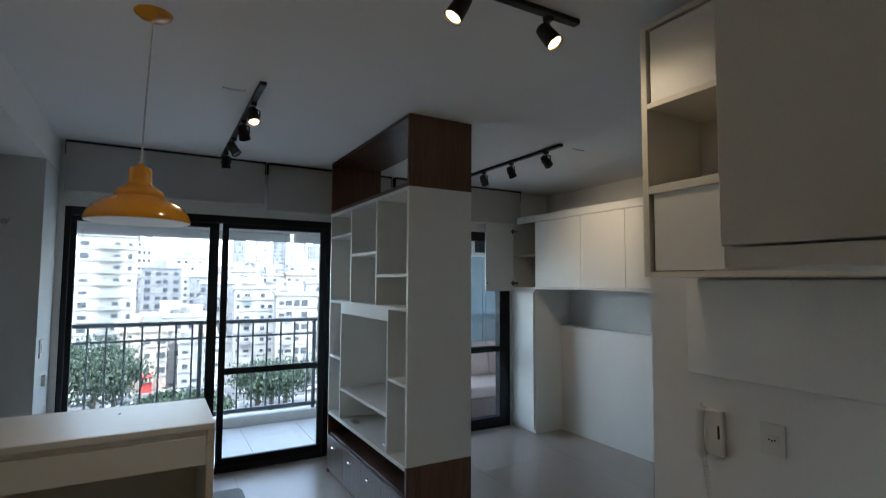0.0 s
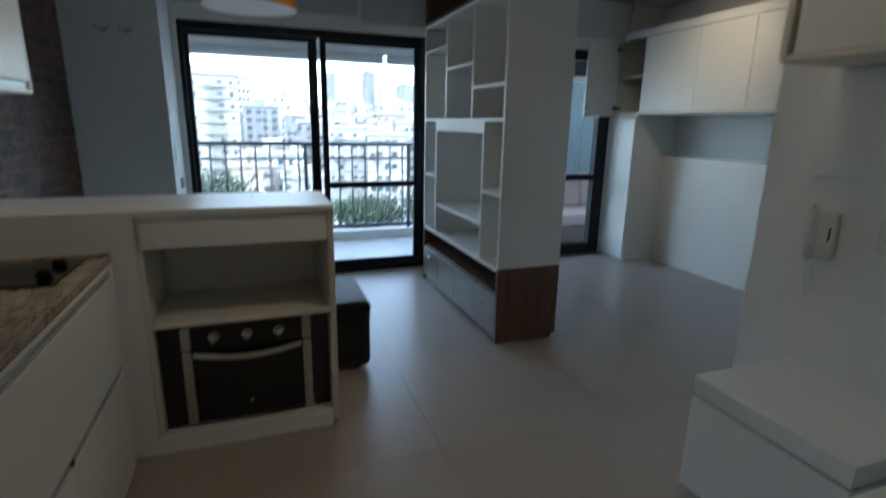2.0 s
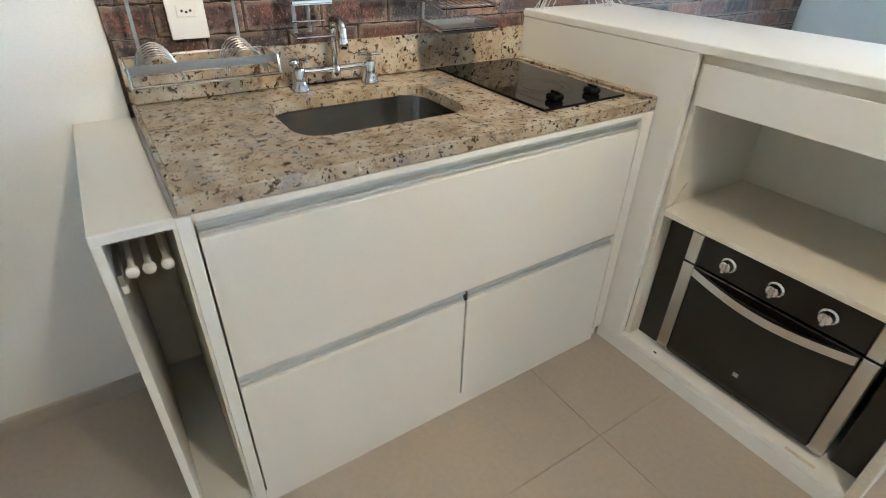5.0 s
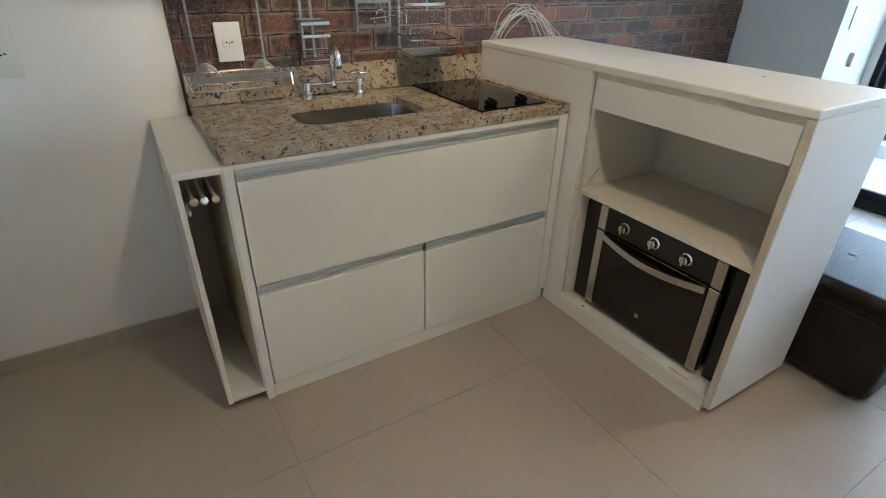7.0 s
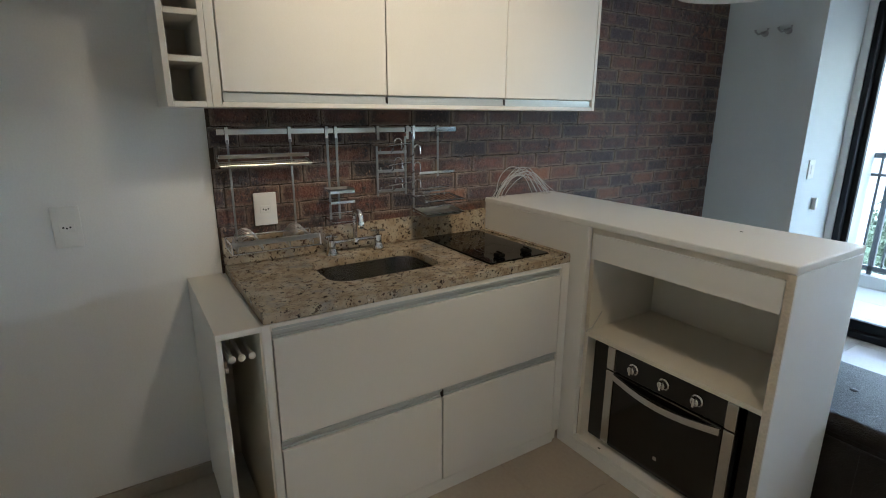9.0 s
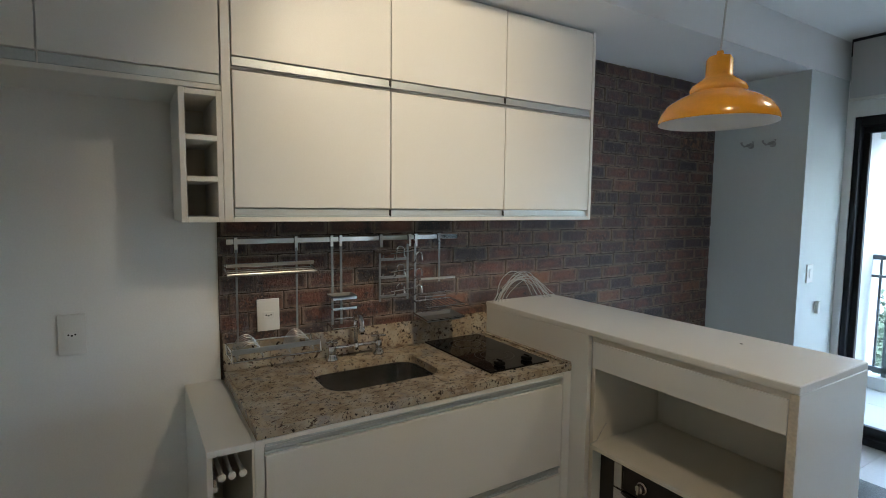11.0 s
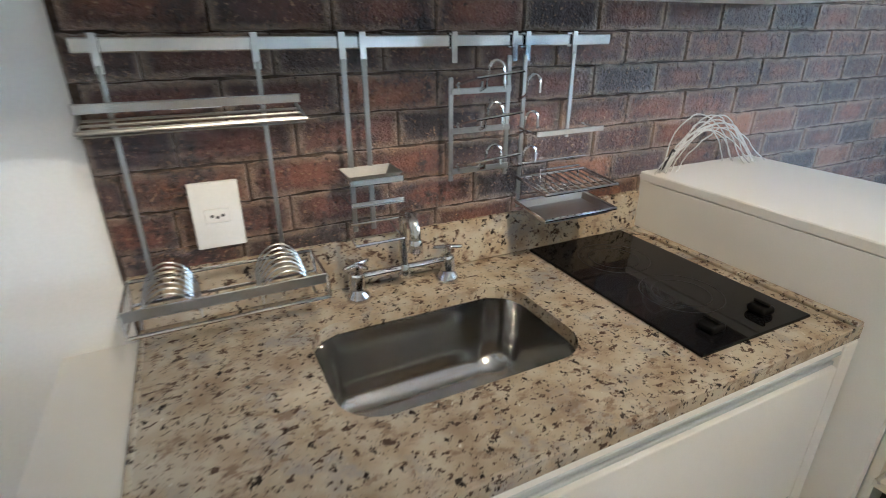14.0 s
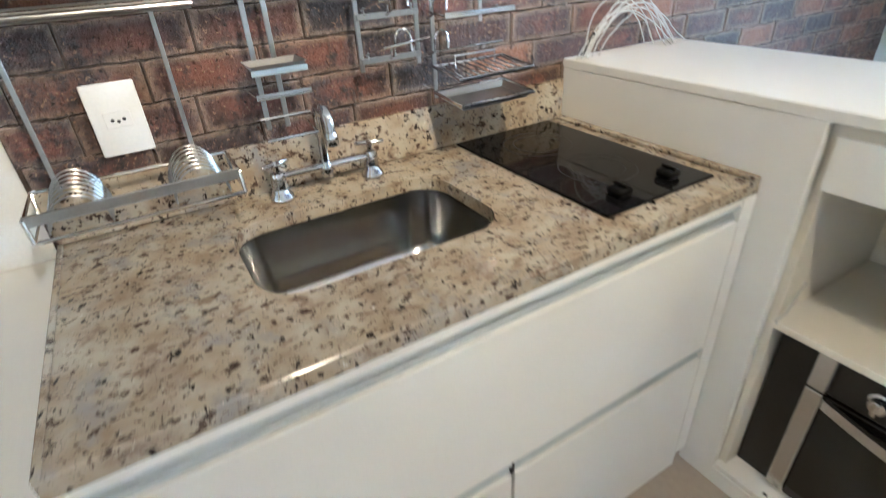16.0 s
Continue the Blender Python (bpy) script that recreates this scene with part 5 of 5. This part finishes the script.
# ---- leather pouf ----
pf = thing("leather_pouf", "dark brown leather cube pouf with seams", "pouf", (1.43, 3.08, 0))
OX0, OX1, OY0, OY1, OZ = 1.14, 1.728, 2.770, 3.32, 0.42
bm = bmesh.new()
add_box(bm, OX0, OX1, OY0, OY1, 0.025, OZ - 0.03, 0.035, 4)
part("body", bm, LEATHER, pf, smooth=True)
bm = bmesh.new()
add_box(bm, OX0 - 0.006, OX1 + 0.006, OY0 - 0.006, OY1 + 0.006, OZ - 0.085, OZ, 0.038, 5)
part("seat_cushion", bm, LEATHER, pf, smooth=True)
for k in range(4):
    x, y = ((OX0 + 0.16, OY0 + 0.0005), (OX1 - 0.16, OY0 + 0.0005), (OX1 - 0.0005, OY0 + 0.16), (OX1 - 0.0005, OY1 - 0.16))[k]
    tube("seam", pf, LEATHER, [(x, y, 0.05), (x, y, OZ - 0.09)], 0.0016, 6)
tube("piping", pf, LEATHER, [(p[0], p[1], OZ - 0.086) for p in rounded_loop(OX0 - 0.004, OX1 + 0.004, OY0 - 0.004, OY1 + 0.004, 0.036, 4)], 0.0035, 6, closed=True)
lathe("tuft", pf, LEATHER, [(0.003, 0.0035), (0.012, 0.0025), (0.017, -0.001)], ((OX0 + OX1) / 2, (OY0 + OY1) / 2, OZ), 16)
for x in (OX0 + 0.07, OX1 - 0.07):
    for y in (OY0 + 0.07, OY1 - 0.07):
        lathe("foot", pf, BLACK, [(0.02, 0), (0.022, 0.027)], (x, y, 0), 12)

# ---- entrance cabinets ----
wc = thing("hall_wall_shelf", "cream wall shelf with two doors and an open middle bay", "cabinet", (2.98, 0.84, 1.628))
SX, SYa, SYb = 2.815, 0.418, 1.362
box("side_panel", wc, LAMIN, SX, 3.15, SYb - 0.026, SYb, 1.630, 2.577)
box("bottom_board", wc, LAMIN, SX, 3.15, SYa, SYb - 0.026, 1.630, 1.650)
box("top_board", wc, LAMIN, SX, 3.15, SYa, SYb - 0.026, 2.557, 2.577)
box("back_panel", wc, LAMIN, 3.138, 3.15, SYa, SYb - 0.026, 1.650, 2.557, 0)
box("board", wc, LAMIN, SX, 3.138, SYa, SYb - 0.026, 1.934, 1.964, 0.001)
box("board", wc, LAMIN, SX, 3.138, SYa, SYb - 0.026, 2.254, 2.274, 0.001)
box("lower_door", wc, LAM, SX + 0.010, SX + 0.027, SYa, SYb - 0.040, 1.654, 1.934, 0.001)
box("upper_door", wc, LAM, SX + 0.010, SX + 0.027, SYa, SYb - 0.036, 2.278, 2.550, 0.001)
# near-black strip set behind the door's edge as the shadow in the gap
box("gap_shadow_strip", wc, SLOT, SX + 0.030, SX + 0.034, SYb - 0.040, SYb - 0.026, 1.654, 1.934, 0)
wd = thing("hall_tall_wall_unit", "white wall unit beside the entrance door", "cabinet", (2.4, 0.17, 1.65))
box("side_panel", wd, LAM, 1.755, 1.773, 0.002, 0.415, 1.648, 2.62, 0.001)
box("body", wd, LAM, 1.7735, 3.148, 0.002, 0.396, 1.648, 2.62, 0)
box("bottom_panel", wd, LAM, 1.757, 3.148, 0.002, 0.413, 1.625, 1.6455, 0.001)
box("door", wd, LAM, 1.775, 2.27, 0.3965, 0.4145, 1.648, 2.62, 0.0008)
box("door", wd, LAM, 2.274, 2.80, 0.3965, 0.4145, 1.648, 2.62, 0.0008)
lc = thing("hall_low_cabinet", "low white laminate cabinet along the wall", "cabinet", (2.9, 1.06, 0.0))
box("body", lc, LAM, 2.680, 3.148, 0.808, 1.361, 0.055, 0.440, 0.001)
box("lid", lc, LAM, 2.662, 3.148, 0.806, 1.366, 0.452, 0.520, 0.002)
box("grip_gap", lc, ALU, 2.690, 3.148, 0.808, 1.361, 0.440, 0.452, 0)
box("front", lc, LAM, 2.662, 2.680, 0.808, 1.364, 0.060, 0.440, 0.001)
box("plinth", lc, BLACK, 2.72, 3.148, 0.80, 1.32, 0.0, 0.055, 0)
l2 = thing("hall_bench_cabinet", "low white laminate bench cabinet beside the door", "cabinet", (2.6, 0.39, 0.0))
box("body", l2, LAM, 2.082, 3.148, 0.002, 0.720, 0.055, 0.490, 0.001)
box("lid", l2, LAM, 2.064, 3.148, 0.002, 0.738, 0.490, 0.520, 0.002)
box("front", l2, LAM, 2.082, 3.148, 0.720, 0.736, 0.060, 0.486, 0.001)
box("plinth", l2, BLACK, 2.12, 3.148, 0.01, 0.67, 0.0, 0.055, 0)
wp = thing("wall_board", "white painted board fixed to the wall under the shelf", "board", (3.14, 0.86, 1.26))
box("board", wp, WALL, 3.122, 3.15, 0.42, 1.41, 1.255, 1.624, 0.006, seg=2)

ic = thing("intercom", "white wall intercom handset with a coiled cord", "intercom", (3.13, 1.32, 1.04))
box("base", ic, PLASTIC, 3.122, 3.15, 1.275, 1.345, 0.955, 1.125, 0.008, seg=3)
bm = bmesh.new()
add_tube(bm, [(3.118, 1.348, 1.135), (3.100, 1.350, 1.12), (3.098, 1.350, 1.05), (3.100, 1.350, 0.97), (3.116, 1.348, 0.948)], [0.016, 0.019, 0.014, 0.018, 0.016], 12)
part("handset", bm, PLASTIC, ic, smooth=True)
box("button_strip", ic, SLOT, 3.120, 3.122, 1.285, 1.292, 1.02, 1.07, 0)
coil = [(3.125 + 0.008 * math.cos(i * 0.9), 1.352 + 0.008 * math.sin(i * 0.9) - 0.0002 * i, 0.945 - 0.0016 * i) for i in range(96)]
tube("coiled_cord", ic, PLASTIC, coil, 0.0026, 6)

# ---- sleeping corner cabinets ----
BXF, BXB = 4.812, 5.35
tp = thing("tall_side_cabinet", "tall narrow white cabinet beside the balcony door", "cabinet", (5.0, 4.6, 0.0))
box("body", tp, LAM, BXF + 0.019, BXB - 0.004, 4.405, 4.785, 0.03, 1.535, 0.001)
box("door", tp, LAM, BXF, BXF + 0.018, 4.410, 4.783, 0.045, 1.505, 0.0015)
box("plinth", tp, LAM, BXF + 0.03, BXB - 0.004, 4.41, 4.78, 0.0, 0.03, 0)
hb = thing("headboard_panel", "white wall panel with a ledge behind the bed place", "panel", (5.27, 3.0, 0))
box("panel", hb, LAM, 5.205, 5.346, 1.604, 4.403, 0.0, 1.112, 0.001)
box("ledge", hb, LAM, 5.200, 5.346, 1.604, 4.403, 1.112, 1.132, 0.002)
bc = thing("bed_wall_cabinets", "row of white wall cabinets with one door open", "cabinet", (5.0, 3.2, 1.54))
box("fascia", bc, LAM, BXF - 0.004, BXF + 0.016, 1.605, 4.787, 2.266, 2.338, 0.001)
box("top_panel", bc, LAM, BXF + 0.016, BXB - 0.004, 1.605, 4.787, 2.316, 2.334, 0)
box("bottom_panel", bc, LAM, BXF + 0.002, BXB - 0.004, 1.605, 4.787, 1.538, 1.556, 0.001)
box("back_panel", bc, LAMIN, BXB - 0.016, BXB - 0.004, 1.605, 4.787, 1.556, 2.316, 0)
cuts = [4.375, 3.700, 3.165, 2.63, 2.095, 1.61]
for y in (4.769, 4.367):
    box("upright", bc, LAMIN, BXF + 0.018, BXB - 0.016, y, y + 0.016, 1.556, 2.316, 0)
box("inner_shelf", bc, LAMIN, BXF + 0.022, BXB - 0.016, 4.383, 4.769, 1.902, 1.918, 0.001)
for y1, y0 in zip(cuts, cuts[1:]):
    box("door", bc, LAM, BXF, BXF + 0.018, y0 + 0.002, y1 - 0.002, 1.560, 2.262, 0.0015)
od = box("open_door", bc, LAM, BXF - 0.392, BXF - 0.004, 4.742, 4.760, 1.512, 2.262, 0.0015, "white door swung open into the room")
for z in (1.60, 2.19):
    box("hinge", od, STEEL, BXF - 0.05, BXF + 0.05, 4.732, 4.742, z - 0.012, z + 0.012, 0.003, "steel cup hinge")
    box("hinge_cup", od, BLACK, BXF - 0.03, BXF - 0.012, 4.7315, 4.7425, z - 0.026, z + 0.026, 0.004)
lathe("stop_knob", od, BLACK, [(0.008, 0), (0.007, 0.006)], (BXF - 0.372, 4.742, 1.60), 12, (0, -1, 0))

# ---- city outside ----
GZ = -21.0
structure("ground", GROUND, -1500, 1500, 14.0, 3000, GZ - 2, GZ, "pale city ground far below the balcony", "ground")
structure("road", ROAD, -220, 220, 104, 118, GZ, GZ + 0.08, "wide asphalt avenue below", "road")
structure("house_below", CONCRETE, -8, 18, 4.96, 6.45, GZ, -0.23, "plain lower storeys of this apartment house", "facade")


def polar(az, d):
    return Vector((1.2 + d * math.sin(radians(az)), d * math.cos(radians(az)), 0))


WIN_MESH = {}


def window_mesh(w, h):
    key = (round(w, 2), round(h, 2))
    if key not in WIN_MESH:
        bm = bmesh.new()
        add_box(bm, -w / 2, w / 2, -0.12, 0.06, -h / 2, h / 2)
        me = bpy.data.meshes.new("window")
        bm.to_mesh(me)
        bm.free()
        me.materials.append(FARGLASS)
        WIN_MESH[key] = me
    return WIN_MESH[key]


def building(az, d, width, depth, top_z, mat, cols, floors, label, win=(1.3, 1.3), balcony=False, step=3.0, roof_box=True):
    """A flat-roofed block that faces the room, with real windows in rows."""
    c = polar(az, d)
    m = Matrix.Translation(c) @ Matrix.Rotation(radians(-az * 0.6), 4, 'Z')
    b = thing("apartment_building", label, "building", (c.x, c.y, GZ), "city blocks", )
    bm = bmesh.new()
    add_box(bm, -width / 2, width / 2, 0, depth, GZ, top_z)
    w = part("wall", bm, mat, b)
    w.data.transform(m)
    bm = bmesh.new()
    add_box(bm, -width / 2 - 0.4, width / 2 + 0.4, -0.4, depth + 0.4, top_z, top_z + 0.7)
    if roof_box:
        add_box(bm, -width * 0.22, width * 0.12, depth * 0.3, depth * 0.7, top_z + 0.7, top_z + 3.4)
    r = part("roof", bm, ROOFMAT if not roof_box else mat, b)
    r.data.transform(m)
    pitch = width / cols
    r = random.Random(int(az * 100) + int(d))
    blind = [r.random() < 0.12 for _ in range(cols)]
    sizes = [r.choice((0.7, 0.85, 1.0, 1.0, 1.35)) for _ in range(cols)]
    nudge = [(r.random() - 0.5) * 0.35 * pitch for _ in range(cols)]
    for f in range(floors):
        z = top_z - 1.9 - step * f
        if z < GZ + 1.5:
            break
        for k in range(cols):
            if blind[k] or r.random() < (0.10 if d < 240 else 0.3):
                continue
            o = new("window", window_mesh(*win))
            o.parent, o.matrix_parent_inverse = b, WORLD_OF[b.name].inverted()
            tall = r.choice((0.55, 0.8, 1.0, 1.0))
            o.matrix_basis = m @ Matrix.Translation((-width / 2 + pitch * (k + 0.5) + nudge[k], 0, z)) @ Matrix.Diagonal((sizes[k], 1, tall, 1))
        if d < 240:
            bm = bmesh.new()
            add_box(bm, -width / 2 - 0.1, width / 2 + 0.1, -0.22, 0, z - 1.25, z - 1.05)
            o = part("ledge", bm, FACADE[1], b)
            o.data.transform(m)
        if balcony or (d < 240 and f % 2 == int(d) % 2 and cols > 4):
            bm = bmesh.new()
            x0 = -0.14 if balcony else -0.36
            add_box(bm, width * x0, width * (x0 + (0.36 if balcony else 0.22)), -1.3, 0, z - 1.3, z - 0.25)
            o = part("balcony", bm, FACADE[3], b)
            o.data.transform(m)
    if d < 300:
        for k in range(3):
            x, q = (r.random() - 0.5) * width * 0.8, 0.8 + 1.6 * r.random()
            bm = bmesh.new()
            add_box(bm, x - q, x + q, 0.8, 0.8 + q * 1.6, top_z + 0.7, top_z + 1.2 + 2.0 * r.random())
            o = part("roof_tank" if k else "roof_hut", bm, FACADE[r.randrange(5)], b)
            o.data.transform(m)
        bm = bmesh.new()
        x = (r.random() - 0.5) * width * 0.7
        add_tube(bm, [(x, 1.5, top_z + 0.7), (x, 1.5, top_z + 4.5)], 0.07, 5)
        o = part("antenna", bm, FACADE[3], b)
        o.data.transform(m)
    return b


building(-3.9, 150, 12.5, 14, 12.5, FACADE[0], 4, 10, "cream apartment tower with a column of balconies", balcony=True)
building(0.6, 215, 13, 14, 6.0, FACADE[3], 4, 9, "grey apartment block with dark windows", (1.8, 1.5))
building(3.6, 260, 16, 14, 12.0, FACADE[2], 6, 10, "white apartment block among towers")
building(-9.5, 190, 22, 14, 9.0, FACADE[2], 8, 9, "white apartment block behind trees")
building(9.6, 150, 12.0, 12, -0.5, FACADE[2], 6, 6, "low white block with small square windows", (1.0, 1.0))
building(13.6, 135, 10, 12, -2.0, FACADE[0], 5, 6, "white block with blue-tinted windows", (1.5, 1.6))
building(16.8, 165, 13, 12, 1.0, FACADE[2], 6, 7, "white apartment block with rows of windows")
building(21.5, 150, 14, 12, 3.0, FACADE[1], 6, 7, "grey-white apartment block with rows of windows")
building(6.6, 185, 9, 12, -3.0, FACADE[4], 4, 6, "sand-coloured low block with windows")
building(1.8, 128, 13, 10, -6.5, FACADE[2], 6, 5, "low white house row with a flat roof", (1.2, 1.1))
building(-0.8, 122, 9, 10, -9.0, FACADE[4], 4, 4, "low sand-coloured house by the avenue", (1.2, 1.1))
building(4.4, 121, 9, 9, -11.5, FACADE[1], 4, 3, "low grey house by the avenue", (1.2, 1.1))
rng = random.Random(11)
for k in range(40):
    az = -22 + 46 * (k + 0.5 + 0.4 * (rng.random() - 0.5)) / 40
    d = 260 + 420 * rng.random()
    wdt = 10 + 12 * rng.random()
    top_z = d * (0.012 + 0.062 * rng.random() ** 1.3)
    building(az, d, wdt, 16, top_z, FACADE[rng.randrange(4)], 4 + k % 3, min(9, int((top_z + 8) / 4) + 1), "distant pale apartment tower in haze", (1.3, 1.5), step=3.6)
rng = random.Random(29)
for k in range(24):
    az = -7 + 28 * (k + 0.5 + 0.5 * (rng.random() - 0.5)) / 24
    d = 175 + 150 * rng.random()
    building(az, d, 9 + 8 * rng.random(), 12, d * (-0.012 + 0.040 * rng.random()), FACADE[rng.randrange(5)], 5 + k % 3, 7, "pale mid-rise apartment block in the crowded city", (1.2, 1.4), step=3.1, roof_box=k % 2 == 0)
for k in range(7):
    az, d = 7.5 + 1.9 * k + 0.8 * rng.random(), 520 + 160 * rng.random()
    building(az, d, 12 + 6 * rng.random(), 14, d * (0.062 + 0.030 * rng.random()), FACADE[3 - k % 2], 5, 12, "tall distant tower above the city roofs", (1.5, 2.2), step=4.2)
sf = thing("shop_front", "small red shop front by the avenue", "building", (polar(-0.4, 119.5).x, 119.5, GZ))
box("wall", sf, REDMAT, polar(-0.4, 119.5).x - 1.1, polar(-0.4, 119.5).x + 1.1, 119.5, 122, GZ, GZ + 3.4, 0)
box("awning", sf, FACADE[2], polar(-0.4, 119.5).x - 1.3, polar(-0.4, 119.5).x + 1.3, 118.2, 119.498, GZ + 2.4, GZ + 2.7, 0)


def tree(az, d, height, spread, seed):
    """A tapered trunk with limbs and a ragged crown of many leaf clumps."""
    r = random.Random(seed)
    c = polar(az, d)
    c.z = GZ
    t = thing("tree", "leafy green street tree with a broad uneven crown", "tree", c[:], "street trees")
    bm = bmesh.new()
    add_tube(bm, [c, c + Vector((0.2, 0, height * 0.3)), c + Vector((0, 0.3, height * 0.6))], [0.45, 0.32, 0.18], 8)
    limbs = []
    for k in range(7):
        a = k * math.tau / 7 + r.random()
        s = c + Vector((0.1, 0.1, height * (0.3 + 0.04 * k)))
        e = c + Vector((math.cos(a) * spread * 0.62, math.sin(a) * spread * 0.62, height * (0.62 + 0.22 * r.random())))
        add_tube(bm, [s, (s + e) / 2 + Vector((0, 0, 0.5)), e], [0.18, 0.12, 0.04], 6)
        limbs.append(e)
    part("trunk", bm, BARK, t)
    verts, faces = [], []
    for k in range(2600):
        base = limbs[r.randrange(7)] if k % 3 else c + Vector((0, 0, height * (0.35 + 0.45 * r.random())))
        p = base + Vector((r.gauss(0, spread * 0.30), r.gauss(0, spread * 0.30), r.gauss(0, height * 0.10)))
        s = 0.13 + 0.20 * r.random()
        q = Euler((r.random() * 6, r.random() * 6, r.random() * 6)).to_matrix()
        n = len(verts)
        for v in ((-1, -0.5, 0), (0, -0.8, 0.25), (1, -0.4, 0), (0.7, 0.6, 0.2), (-0.3, 0.9, 0), (-0.9, 0.3, 0.3)):
            verts.append(p + q @ (Vector(v) * s))
        faces += [(n, n + 1, n + 2, n + 3), (n, n + 3, n + 4, n + 5)]
    me = bpy.data.meshes.new("crown")
    me.from_pydata([v[:] for v in verts], [], faces)
    me.materials.append(LEAF)
    crown = new("crown", me)
    crown.parent, crown.matrix_parent_inverse = t, WORLD_OF[t.name].inverted()
    return t


spots = [(-24, 60, 13, 6), (-20, 72, 14, 7), (-16.5, 64, 12, 6), (-13, 78, 13, 6.5), (-9.5, 92, 12, 6), (-6.8, 95, 14, 6), (-4.6, 98, 13, 5.5), (-3.0, 101, 10, 4.5),
         (0.8, 90, 5, 3.2), (2.4, 89, 5.5, 3.4), (4.0, 91, 5, 3.2), (5.4, 90, 4.5, 3), (9.8, 97, 8, 4.2), (11.2, 95, 9, 4.4), (12.6, 98, 7.5, 4), (18, 98, 9, 5)]
for k, (az, d, hh, sp) in enumerate(spots):
    tree(az, d, hh, sp, 100 + k)

# parked and passing cars, at rest
rng = random.Random(5)
for k in range(14):
    x, y = -22 + 5.6 * k + rng.random() * 2, 106.5 + 3.2 * (k % 3)
    car = thing("car", "small pale car on the avenue", "car", (x, y, GZ + 0.08), "cars on the avenue")
    box("body", car, CARPAINT, x - 2.1, x + 2.1, y - 0.85, y + 0.85, GZ + 0.38, GZ + 0.95, 0.15)
    box("cabin", car, FARGLASS, x - 1.1, x + 1.2, y - 0.75, y + 0.75, GZ + 0.95, GZ + 1.5, 0.2)
    for dx in (-1.3, 1.3):
        for dy in (-0.8, 0.8):
            lathe("wheel", car, RUBBER, [(0.3, -0.1), (0.3, 0.1)], (x + dx, y + dy, GZ + 0.38), 10, (0, 1, 0))
for x in (-13.5, 22.0):
    pole = thing("street_lamp", "tall pale street lamp by the avenue", "street lamp", (x, 102, GZ))
    tube("pole", pole, CABLE, [(x, 102, GZ), (x, 102, GZ + 11)], 0.12, 8)
    tube("arm", pole, CABLE, [(x, 102, GZ + 11), (x + 0.8, 102.8, GZ + 11.4), (x + 1.6, 103.6, GZ + 11.4)], 0.07, 6)

# ---- floor tiles and bricks, piece by piece ----
floor_ob = bpy.data.objects["floor"]
xs = [0.0, 0.938, 1.868, 2.798, 3.728, 4.658, 5.35]
yy = [-0.15, 0.060, 0.990, 1.920, 2.850, 3.780, 4.710, 4.80]
for x0, x1 in zip(xs, xs[1:]):
    for y0, y1 in zip(yy, yy[1:]):
        o = box("floor_tile", floor_ob, TILE, x0 + 0.0008, x1 - 0.0008, y0 + 0.0008, y1 - 0.0008, -0.0035, 0.0, 0.0004)
bal = bpy.data.objects["balcony_floor"]
for i in range(10):
    for j in range(3):
        x0, y0 = 0.32 + 0.60 * i, 4.93 + 0.44 * j
        box("balcony_tile", bal, BALTILE, x0 + 0.002, x0 + 0.598, y0 + 0.002, y0 + 0.438, -0.033, -0.022, 0.001)

backing = structure("brick_wall", MORTAR, 0.0005, 0.006, 0.977, 4.26, 0.0, 2.408, "dark burnt brick facing on the kitchen wall", "brick wall")
BL, BH, GAP = 0.212, 0.0755, 0.0036
brick_meshes = []
for v in range(6):
    r = random.Random(40 + v)
    bm = bmesh.new()
    n = 8

    def jig():
        return (r.random() - 0.5) * 0.0046
    lo = [(-BL / 2 + GAP / 2 + (BL - GAP) * i / n, -BH / 2 + GAP / 2 + jig()) for i in range(n + 1)]
    hi = [(-BL / 2 + GAP / 2 + (BL - GAP) * i / n, BH / 2 - GAP / 2 + jig()) for i in range(n, -1, -1)]
    rim = lo + hi
    a = [bm.verts.new((0.0, y, z)) for y, z in rim]
    b = [bm.verts.new((0.0042 + 0.0024 * r.random(), y * 0.978, z * 0.935)) for y, z in rim]
    m = len(rim)
    for k in range(m):
        bm.faces.new((a[k], a[(k + 1) % m], b[(k + 1) % m], b[k]))
    for k in range(n):
        bm.faces.new((b[k], b[k + 1], b[m - 2 - k], b[m - 1 - k]))
    bmesh.ops.recalc_face_normals(bm, faces=bm.faces)
    me = bpy.data.meshes.new("brick")
    bm.to_mesh(me)
    bm.free()
    me.materials.append(BRICK)
    brick_meshes.append(me)
rng = random.Random(21)
course, zc = 0, 1.0530 + BH / 2 - BH * 13
while zc + BH / 2 < 2.412:
    shift = 0.5 * BL * (course % 2) + 0.035 * rng.random()
    yc = 0.977 - BL / 2 + shift
    header = abs(zc - 1.62) < BH / 2
    length = BL / 2 if header else BL
    while yc - length / 2 < 4.26:
        y0, y1 = max(yc - length / 2, 0.977), min(yc + length / 2, 4.26)
        hidden = (y1 < 2.74 and zc < 0.98) or (y1 < 2.63 and zc > 1.53)
        if not hidden and y1 - y0 > 0.03:
            o = new("brick", brick_meshes[rng.randrange(6)])
            o.parent = backing
            o.location = (0.005 + 0.0016 * rng.random(), (y0 + y1) / 2, zc + 0.0016 * (rng.random() - 0.5))
            o.rotation_euler = (radians(0.9 * (rng.random() - 0.5)), radians(1.6 * (rng.random() - 0.5)), radians(1.0 * (rng.random() - 0.5)))
            o.scale = (1, (y1 - y0) / BL, 1)
        yc += length
    zc += BH
    course += 1
